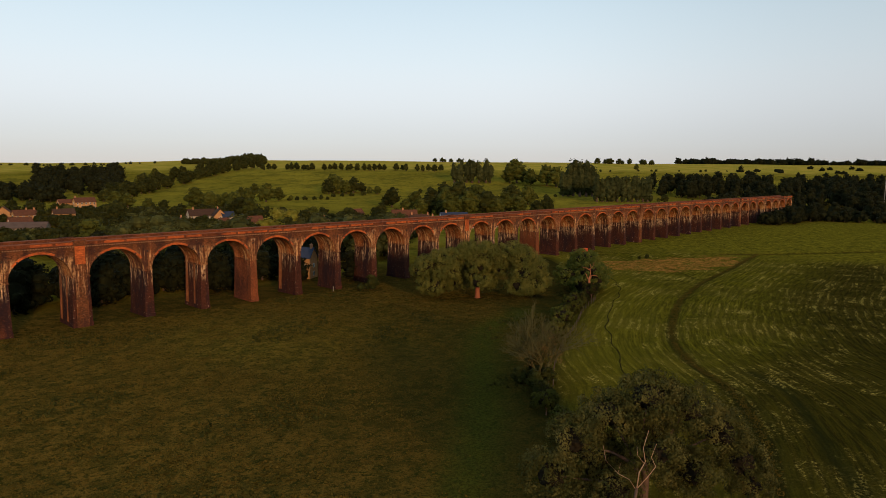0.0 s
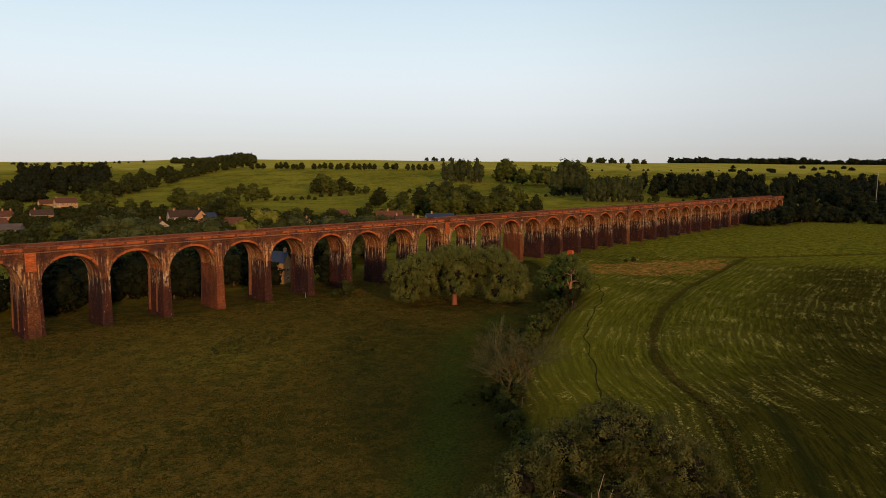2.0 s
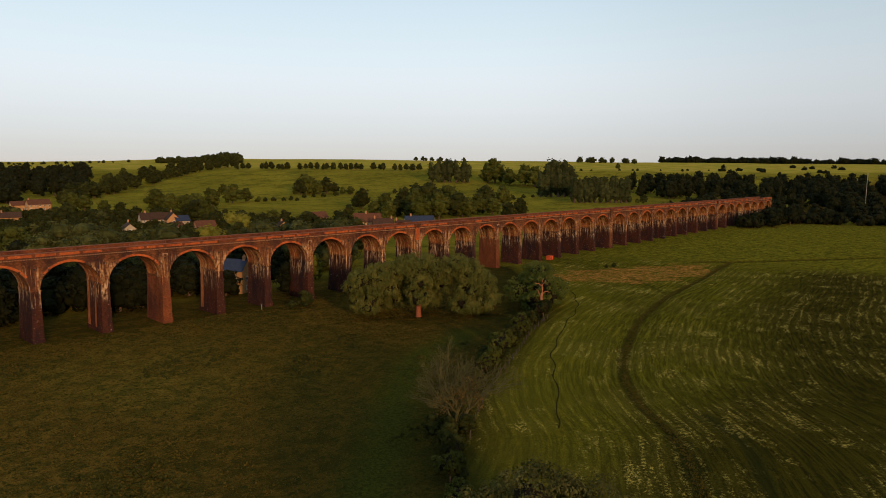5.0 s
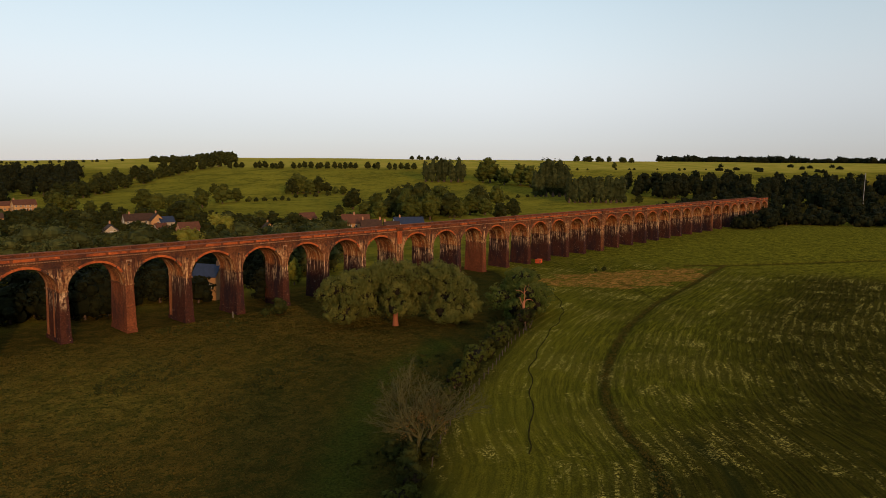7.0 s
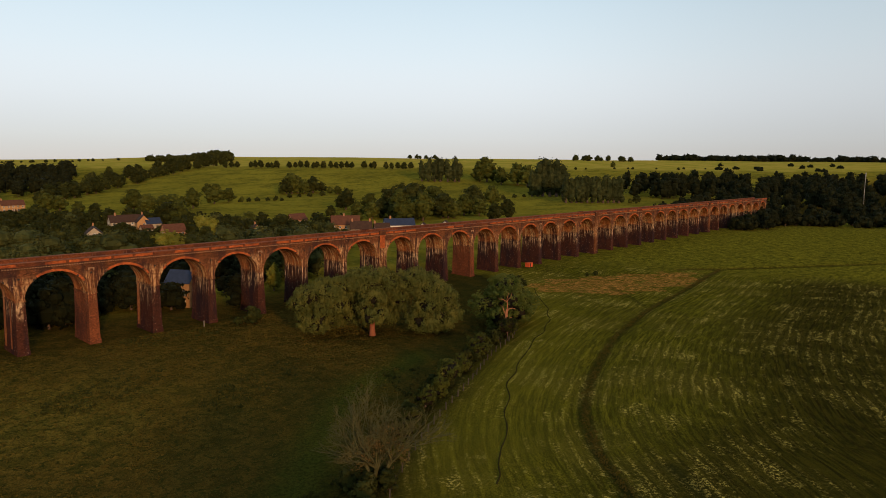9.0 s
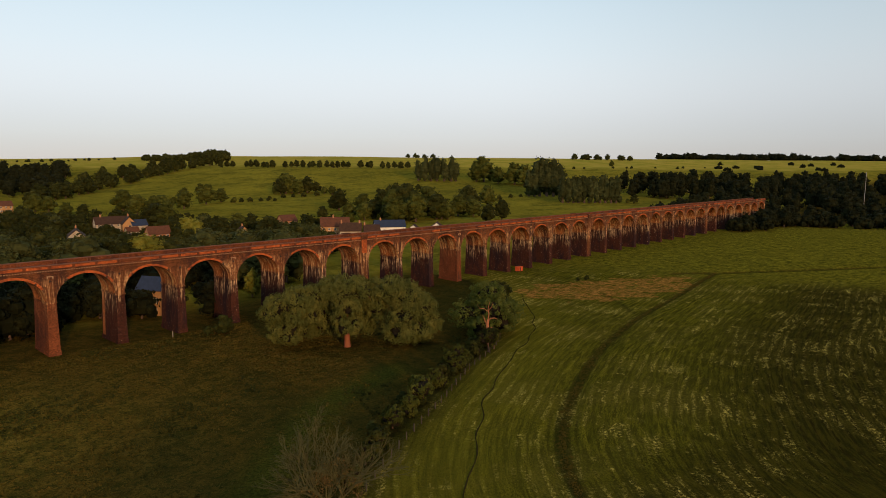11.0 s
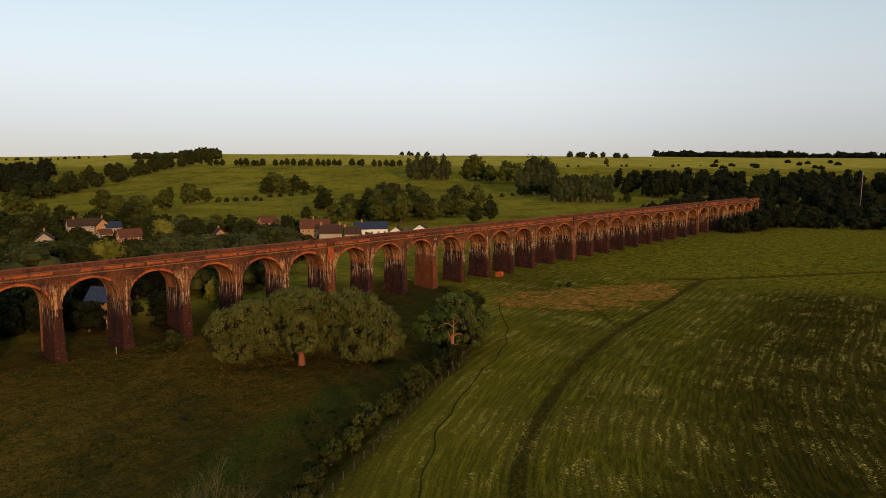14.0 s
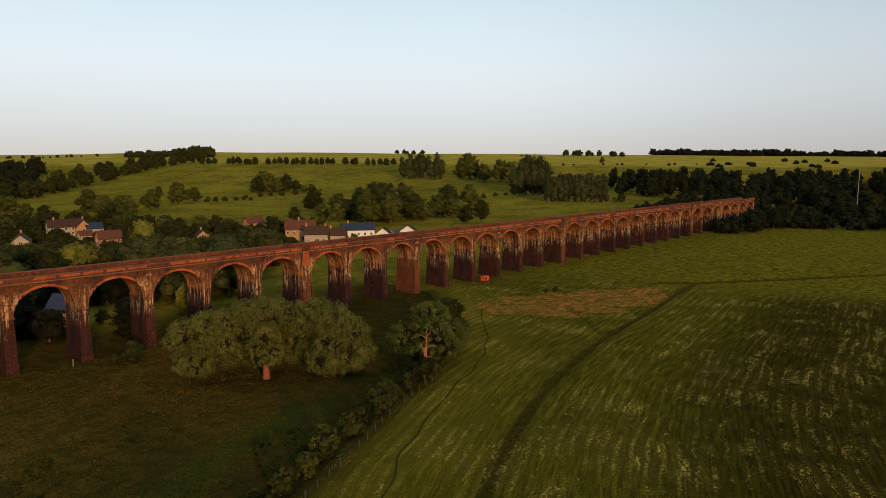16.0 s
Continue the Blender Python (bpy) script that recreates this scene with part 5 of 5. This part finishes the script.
def bare(name, label, x, y, h, seed, spread, depth, mat, r0, stems=1, droop=0.0, lean=(0, 0)):
    """A leafless tree: stems that fork again and again."""
    rr = random.Random(seed)
    b = Build()

    def grow(p, d, ln, r, k):
        mid = p + d * ln * 0.5 + Vector((rr.uniform(-1, 1), rr.uniform(-1, 1), 0)) * ln * 0.07
        end = p + d * ln
        b.tube([p, mid, end], [r, r * 0.82, r * 0.62], 6 if k > 2 else 3)
        if k == 0:
            return
        for _ in range(rr.choice((2, 3, 3)) if k < depth else 3):
            a = d + Vector((rr.gauss(0, spread), rr.gauss(0, spread), rr.gauss(0.08, spread * 0.6) - droop))
            grow(end if rr.random() < 0.7 else mid, a.normalized(), ln * rr.uniform(0.60, 0.86), r * 0.66, k - 1)

    for i in range(stems):
        d = Vector((rr.gauss(lean[0], 0.34), rr.gauss(lean[1], 0.34), 1)).normalized() if stems > 1 else Vector((lean[0], lean[1], 1)).normalized()
        grow(Vector((rr.uniform(-0.5, 0.5), rr.uniform(-0.5, 0.5), -0.3)), d, h * (0.30 if depth < 6 else 0.25), r0 * (1 if i == 0 else 0.7), depth)
    t = thing(name, label, "tree", pose(x, y, settle(x, y)))
    part("branchwork", b.mesh("branchwork", mat), t)
    return t


tw = bare("bare_tree", "half-leafless brown many-stemmed tree in the hedgerow", 41.2, -95.3, 15.6, 5, 0.40, 6, TWIG, 0.27, 5, 0.0)
part("leaves", quad_mesh("leaves", leaves(np.random.default_rng(8), [(-1.6, 1, 4.4, 2.4, 2.4, 2.2), (1.8, -1, 4.0, 2.4, 2.4, 2.2), (0, -1.0, 6.4, 2.6, 2.4, 2.2)], 1500, 0.12, 0.34), LEAF_BROWN), tw, "sparse brown leaves")
for k, (x, y, h) in enumerate(((37, -97.5, 3.2), (41.5, -96.8, 3.0), (43.5, -93.0, 3.4), (35, -100.5, 2.8), (38, -93.5, 3.0))):
    plant("bush", x, y, h, 1.2, "hedge brambles", "low dark bramble thicket under the hedge")
dead = thing("dead_tree", "broken dead tree trunk, bare and orange in the low sun", "tree", Matrix.LocRotScale((112.6, -60.6, settle(112.6, -60.6) + 2.6), Euler((0, 0, radians(-47))), (0.72, 0.72, 0.8)))
part("trunk", Build().tube([(0, 0, -3.6), (0.05, 0, 1.5), (-0.15, 0, 3.2), (0.1, 0, 4.6)], [0.6, 0.5, 0.46, 0.36], 9).mesh("trunk", DEADWOOD, True), dead)
for pts, r in (([(-0.1, 0, 3.0), (-0.9, 0.2, 4.2), (-1.3, 0.3, 5.4), (-2.3, 0.4, 6.0)], 0.26), ([(0.0, 0, 4.0), (0.9, -0.2, 5.0), (2.1, -0.3, 5.1), (3.0, -0.2, 4.7)], 0.34), ([(0.1, 0, 4.4), (0.3, 0.2, 6.2), (0.0, 0.3, 7.6), (0.5, 0.4, 9.4)], 0.26),
               ([(0.1, 0.2, 6.8), (-1.2, 0.3, 7.6), (-2.6, 0.2, 7.7), (-3.3, 0.1, 8.8)], 0.15), ([(0.2, 0.3, 7.2), (1.2, 0.3, 8.2), (1.6, 0.2, 9.8)], 0.13), ([(0.1, 0, 1.6), (1.0, -0.4, 2.4), (1.7, -0.5, 2.3)], 0.18)):
    part("limb", Build().tube(pts, [0.8 * r * (1 - 0.8 * k / (len(pts) - 1)) for k in range(len(pts))], 6).mesh("limb", DEADWOOD, True), dead)
dead = thing("dead_tree", "bleached dead stem with forked branches before the crack willow", "tree", pose(0.6, -134.6, settle(0.6, -134.6), 0, 0, -46))
part("trunk", Build().tube([(0, 0, -0.3), (0.1, 0, 3.0), (-0.1, 0, 6.0), (0.15, 0, 8.2)], [0.24, 0.19, 0.16, 0.13], 7).mesh("trunk", BARK, True), dead)
for pts, r in (([(0.1, 0, 8.0), (-0.5, 0.1, 8.9), (-1.5, 0.2, 9.4), (-2.6, 0.2, 10.6), (-2.9, 0.2, 12.0)], 0.11), ([(0.15, 0, 8.1), (0.3, 0, 9.6), (0.8, 0, 10.6), (0.6, 0.1, 11.8), (1.0, 0.1, 13.4)], 0.15), ([(0.15, 0, 8.1), (1.0, -0.1, 9.2), (1.7, -0.1, 10.2), (1.3, 0, 11.0), (1.7, 0, 12.2)], 0.12),
               ([(0.7, 0, 10.4), (0.1, 0, 11.2), (0.0, 0, 12.0)], 0.06), ([(-1.5, 0.2, 9.4), (-1.3, 0.2, 10.4)], 0.05)):
    part("limb", Build().tube(pts, [0.38 * r * (1 - 0.7 * k / (len(pts) - 1)) for k in range(len(pts))], 6).mesh("limb", BLEACHED, True), dead)
# low brambles at the foot of the hedge
for k in range(46):
    q = _r.uniform(0.02, 0.74)
    hx, hy = HEDGE[int(q * (len(HEDGE) - 1))]
    plant("bush", hx + _r.uniform(-4.5, 1.0), hy + _r.uniform(-1.5, 3.0), _r.uniform(1.2, 2.6), _r.uniform(1.0, 1.6), "hedge brambles", "low dark bramble thicket under the hedge")
plant("bush", 205.0, -30.5, 2.0, 1.3, label="low dark bush alone in the field")
plant("bush", 201.5, -29.0, 1.5, 1.2, label="low dark bush alone in the field")
plant("bush", 77.5, -8.0, 5.0, 1.1, label="dark bush at the foot of the viaduct")
plant("bush", 74, -7.0, 2.4, 1.2, label="dark bush at the foot of the viaduct")


# ---- houses of the village ----
def gabled(L, D, eave, ridge, over=0.35):
    w = Build()
    a, d = L / 2, D / 2
    w.v = [(-a, -d, -1.5), (a, -d, -1.5), (a, d, -1.5), (-a, d, -1.5), (-a, -d, eave), (a, -d, eave), (a, d, eave), (-a, d, eave), (-a, 0, ridge - 0.12), (a, 0, ridge - 0.12)]
    w.f = [(0, 1, 5, 4), (2, 3, 7, 6), (1, 2, 6, 9, 5), (3, 0, 4, 8, 7)]
    r = Build()
    sl = (ridge - eave) / d
    for sg in (-1, 1):
        k = len(r.v)
        y0, z0 = sg * (d + over), eave - over * sl
        for dz in (0.0, 0.16):
            r.v += [(-a - over, y0, z0 + dz), (a + over, y0, z0 + dz), (a + over, 0, ridge + dz), (-a - over, 0, ridge + dz)]
        q = [(3, 2, 1, 0), (4, 5, 6, 7), (0, 1, 5, 4), (1, 2, 6, 5), (2, 3, 7, 6), (3, 0, 4, 7)]
        r.f += [tuple(k + i for i in (f if sg < 0 else f[::-1])) for f in q]
    return w, r


PLOTS = []


def house(s, u, L, D, eave, ridge, turn, wall, roof, label, chimneys=(0.4,), storeys=2, category="house", name="house", windows=True):
    x, y = spot(s, u)
    h = thing(name, label, category, pose(x, y, settle(x, y), 0, 0, turn))
    PLOTS.append((x, y, max(L, D) / 2, settle(x, y) + eave * 0.9))
    w, r = gabled(L, D, eave, ridge)
    part("wall", w.mesh("wall", wall), h)
    rf = part("roof", r.mesh("roof", roof), h)
    for c in chimneys:
        b = Build()
        b.box(c * L - 0.4, c * L + 0.4, -0.35, 0.35, ridge - 1.0, ridge + 1.2)
        b.box(c * L - 0.48, c * L + 0.48, -0.43, 0.43, ridge + 1.0, ridge + 1.15)
        b.tube([(c * L, 0, ridge + 1.15), (c * L, 0, ridge + 1.6)], [0.16, 0.13], 6)
        part("chimney", b.mesh("chimney", WALL_BRICK), rf, "brick chimney stack")
    if windows:
        n = max(2, int(L / 3.0))
        wb = Build().box(-0.5, 0.5, -0.03, 0.05, -0.6, 0.6).mesh("pane", GLASS)
        fb = Build()
        for q in ((-0.58, -0.48, -0.68, 0.68), (0.48, 0.58, -0.68, 0.68), (-0.03, 0.03, -0.6, 0.6), (-0.48, 0.48, 0.58, 0.68), (-0.48, 0.48, -0.68, -0.58)):
            fb.box(q[0], q[1], -0.07, 0.02, q[2], q[3])
        fb = fb.mesh("window_frame", PAINT)
        spots = [((i + 0.5) / n * L - L / 2, -D / 2 - 0.02, z, 0) for i in range(n) for z in ((1.5, 4.0) if storeys == 2 else (1.5,)) if z + 0.8 < eave]
        spots += [(sx * (L / 2 + 0.02), 0.0, z, 90 * sx) for sx in (-1, 1) for z in ((1.6, 4.2) if storeys == 2 else (1.6,))]
        for px, py, pz, rz in spots:
            win = part("window", wb, h, "", pose(px, py, pz, 0, 0, rz))
            part("window_frame", fb, win)
        part("door", Build().box(-0.45, 0.45, -0.06, 0.04, 0.0, 2.05).mesh("door", ROOF_TILE), h, "", pose(L * 0.08, -D / 2 - 0.02, 0.0))
    return h


STONE, BRK, WHT = "ironstone cottage with a brown tiled roof among trees", "brick house with a brown tiled roof among trees", "white rendered cottage with a slate roof among trees"
house(404, -0.058, 15, 8, 5.6, 10.0, -36, WALL_STONE, ROOF_RED, "long pale stone house with a red-brown tiled roof", (-0.05,))
house(393, -0.035, 11, 6.5, 4.4, 8.2, -38, WALL_WHITE, ROOF_TILE, "low cottage with a dark tiled roof and pale walls", (-0.42, 0.42))
house(392, -0.007, 8, 6, 4.2, 7.4, -34, WALL_WHITE, ROOF_TILE, "small dark-roofed cottage with a pale chimney", (-0.46,))
house(399, 0.015, 16, 7, 6.0, 9.2, -32, WALL_BRIGHT, ROOF_BLUE, "long white house with a blue slate roof", (-0.3,))
house(402, 0.047, 8, 7.5, 3.6, 6.6, 40, WALL_BRIGHT, ROOF_TILE, "small white gabled outbuilding", (), 1, windows=False)
house(416, 0.058, 6, 5, 2.6, 3.8, 0, PAINT, ROOF_SHEET, "low white garage with a grey roof", (), 1, "garage", "garage", False)
house(410, 0.076, 9, 8, 4.2, 7.0, 40, WALL_BRIGHT, ROOF_TILE, "small white gabled cottage", (), 1)
house(448, -0.130, 10, 7, 3.8, 7.0, -4, WALL_BRICK, ROOF_RED, "low red-roofed brick house behind willows", (), 1)
house(367, -0.280, 10, 7, 5.0, 8.4, -6, WALL_BRICK, ROOF_RED, "brick house with a dark red tiled roof", (), 2)
house(409, -0.330, 9, 7, 5.4, 9.2, 74, WALL_STONE, ROOF_TILE, "stone cottage with a bright steep gable and a brick chimney", (0.3,))
house(409, -0.318, 8, 6, 4.8, 7.6, 0, WALL_WHITE, ROOF_BLUE, "cottage with a blue slate roof", ())
house(397, -0.323, 6, 4.5, 2.8, 5.0, 0, WALL_WHITE, ROOF_RED, "small red-roofed lean-to house", (), 1)
house(415, -0.356, 16, 7.5, 5.0, 8.6, -8, WALL_WHITE, ROOF_TILE, "long stone house with a brown tiled roof and sunlit gable", (-0.3,))
house(362, -0.384, 14, 7.5, 4.4, 7.6, 72, WALL_WHITE, ROOF_TILE, "dark-roofed house with a white gable", (0.3,))
house(387, -0.175, 6, 6, 3.8, 6.6, 74, WALL_STONE, ROOF_TILE, "small stone cottage with a chimney", (0.2,))
house(529, -0.527, 15, 8.5, 5.0, 8.4, 0, WALL_STONE, ROOF_RED, "sunlit ironstone house on the hillside", (-0.42,))
house(531, -0.552, 13, 7.5, 4.2, 7.0, 0, WALL_STONE, ROOF_RED, "sunlit ironstone house on the hillside", ())
house(427, -0.558, 12, 7, 4.6, 7.4, -5, WALL_STONE, ROOF_TILE, STONE, (-0.3,))
house(408, -0.616, 12, 7.5, 5.0, 8.0, 2, WALL_STONE, ROOF_RED, STONE, (0.1, 0.45))
house(420, -0.646, 8, 8, 5.4, 9.0, 70, WALL_STONE, ROOF_RED, STONE, ())
house(373, -0.623, 11, 7, 3.8, 6.4, 0, WALL_BRICK, ROOF_RED, BRK, ())
house(347, -0.621, 24, 12, 3.6, 6.2, -28, WALL_BARN, ROOF_SHEET, "wide pale farm barn with a low sheet roof", (), 1, "barn", "barn", False)
house(222, -0.207, 7.5, 5.5, 7.0, 9.9, -62, WALL_STONE, ROOF_BLUE, "stone house with a blue slate roof behind the viaduct", (0.4,))
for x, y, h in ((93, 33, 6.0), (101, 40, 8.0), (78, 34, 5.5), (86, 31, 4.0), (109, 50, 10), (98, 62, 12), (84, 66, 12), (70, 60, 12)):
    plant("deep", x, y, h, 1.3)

# gardens and copses that fill the village, kept below the camera's sight lines to the houses
_v = np.random.default_rng(41)
copse, taken = ([], []), []
for _ in range(900):
    s, u = _v.uniform(240, 470), _v.uniform(-0.70, -0.05)
    if s < 250 + 110 * (u + 0.70) or s > 470 - 40 * (u + 0.70):
        continue
    x, y = spot(s, u)
    h = _v.uniform(6.0, 11.0)
    if y < 24 or any(math.hypot(x - a, y - b) < 5.5 for a, b in taken):
        continue
    for hx, hy, half, hz in PLOTS:
        dx, dy = -18 - hx, -157 - hy
        far = math.hypot(dx, dy)
        ahead, aside = ((x - hx) * dx + (y - hy) * dy) / far, abs((x - hx) * dy - (y - hy) * dx) / far
        if abs(ahead) < half + 4 and aside < half + 4:
            h = 0
        elif ahead > 0 and aside < half + 0.08 * ahead + 1.5:
            h = min(h, hz + (39 - hz) * ahead / far - settle(x, y))
    if h > 3.0:
        taken.append((x, y))
        copse[int(_v.uniform(0, 1) < 0.1)].append((x, y, h, min(11.0, h * 1.15)))
wood("copse", "dark garden trees packed between the village houses", copse[0], LEAF_DARK, 640, 0.52, 57, "trees")
wood("copse", "lighter grey-green garden trees among the village houses", copse[1], LEAF_GREY, 640, 0.52, 58, "trees")

# ---- small things ----
mast = thing("radio_mast", "slender pale grey radio mast rising from the wood", "mast", pose(626, -30, settle(626, -30)))
MAST_H = 36 - settle(626, -30)
part("pole", Build().tube([(0, 0, 0), (0, 0, 12), (0, 0, 25), (0, 0, MAST_H)], [0.26, 0.22, 0.18, 0.14], 8).mesh("pole", STEEL), mast)
part("aerial", Build().box(-0.45, 0.45, -0.25, 0.25, -3.2, 0.0).mesh("aerial", STEEL), mast, "", pose(0, 0, MAST_H))

cabin = thing("site_cabin", "small bright orange site cabin on the grass beside a pier", "cabin", Matrix.LocRotScale((203.0, -2.2, settle(203, -2)), Euler((0, 0, 0.07)), (0.8, 0.8, 0.8)))
part("body", Build().box(-1.6, 1.6, -1.1, 1.1, 0.25, 2.1).mesh("body", ORANGE), cabin)
part("roof", Build().box(-1.7, 1.7, -1.2, 1.2, 2.1, 2.25).mesh("roof", ORANGE), cabin)
part("door", Build().box(-0.45, 0.45, -1.16, -1.09, 0.3, 2.0).mesh("door", IRON), cabin, "dark doorway", pose(-0.6, 0, 0))
for q in (-1.4, 1.4):
    part("skid", Build().box(q - 0.12, q + 0.12, -1.0, 1.0, -0.1, 0.25).mesh("skid", IRON), cabin)

marker = thing("marker_post", "pale wooden marker post in the meadow", "post", pose(67.4, -2.6, settle(67.4, -2.6)))
part("shaft", Build().box(-0.09, 0.09, -0.09, 0.09, -0.3, 1.4).mesh("shaft", WALL_BARN), marker)
part("cap", Build().box(-0.12, 0.12, -0.12, 0.12, 1.4, 1.47).mesh("cap", WALL_BARN), marker)

fence = thing("field_fence", "grey wooden post and wire fence along the hedge", "fence")
post_mesh = Build().box(-0.07, 0.07, -0.07, 0.07, -0.3, 1.25, 0.01, 0.01).mesh("post", POST)
wire = [Build() for _ in range(3)]
last = None
for x in np.arange(40, 124, 3.0):
    hx, hy = np.array(HEDGE).T
    y = float(np.interp(x, hx, hy)) - 2.4
    z = settle(x, y)
    part("post", post_mesh, fence, "", pose(x, y, z, random.uniform(-3, 3), random.uniform(-3, 3), random.uniform(0, 90)))
    if last:
        for k, wb in enumerate(wire):
            wb.tube([(last[0], last[1], last[2] + 0.45 + 0.3 * k), (x, y, z + 0.45 + 0.3 * k)], [0.012, 0.012], 3)
    last = (x, y, z)
for wb in wire:
    part("wire", wb.mesh("wire", IRON), fence)


# ---- grass ----
def tufts(name, label, places, leaf, h, w, blades, seed):
    rs = np.random.default_rng(seed)
    p = np.repeat(np.asarray(places), blades, 0)
    n = len(p)
    p = p + rs.normal(size=(n, 2)) * w * 0.45
    z = land(p[:, 0], p[:, 1]) - 0.05
    ang, ln, wd = rs.uniform(0, 6.28, n), h * rs.uniform(0.5, 1.2, n), w * rs.uniform(0.25, 0.5, n)
    lean = rs.normal(size=(n, 2)) * 0.45
    dx, dy = np.cos(ang) * wd, np.sin(ang) * wd
    v = np.stack([np.c_[p[:, 0] - dx, p[:, 1] - dy, z], np.c_[p[:, 0] + dx, p[:, 1] + dy, z],
                  np.c_[p[:, 0] + dx * 0.4 + lean[:, 0] * ln, p[:, 1] + dy * 0.4 + lean[:, 1] * ln, z + ln], np.c_[p[:, 0] - dx * 0.4 + lean[:, 0] * ln, p[:, 1] - dy * 0.4 + lean[:, 1] * ln, z + ln]], 1).reshape(-1, 3)
    ob = new(name, quad_mesh(name, v, leaf))
    return tagged(ob, label, "grass", kind="stuff")


_g = np.random.default_rng(15)
mx, my = _g.uniform(-60, 150, 90000), _g.uniform(-150, -1, 90000)
keep = ~right_of_hedge(mx, my)
keep &= _g.uniform(0, 1, 90000) < 0.35 + 0.65 * (np.sin(mx * 0.21 + 2 * np.sin(my * 0.13)) * np.cos(my * 0.17 + mx * 0.05) > 0.1)
keep &= _g.uniform(0, 1, 90000) < step(8, 42, far_from(mx, my, HEDGE)[0])
tufts("meadow_grass", "rough tussocky brown-green meadow grass", np.stack([mx, my], 1)[keep], GRASS_TUFT, 0.22, 0.40, 3, 16)
mx, my = _g.uniform(-60, 120, 9000), _g.uniform(-150, -1, 9000)
cl = np.sin(mx * 0.095 + 1.7 * np.sin(my * 0.06)) * np.sin(my * 0.15 + 0.9 * np.sin(mx * 0.05 + 1))
keep = ~right_of_hedge(mx, my) & (cl > 0.55)
tufts("rushes", "darker clumps of rushes in the meadow", np.stack([mx, my], 1)[keep], GRASS_DARK, 0.42, 0.6, 4, 17)
dd = np.array([p for line in (DITCH, dense(DITCH_ARM)) for p in line])
ip = _g.integers(0, len(dd) - 1, 2600)
kk = _g.uniform(0, 1, (2600, 1))
pts = dd[ip] * (1 - kk) + dd[ip + 1] * kk
pts = pts[np.hypot(*(dd[ip + 1] - dd[ip]).T) < 40] 
tufts("ditch_grass", "long dark grass along the ditch", pts + _g.normal(size=pts.shape) * 0.5, GRASS_TUFT, 0.18, 0.3, 3, 18)
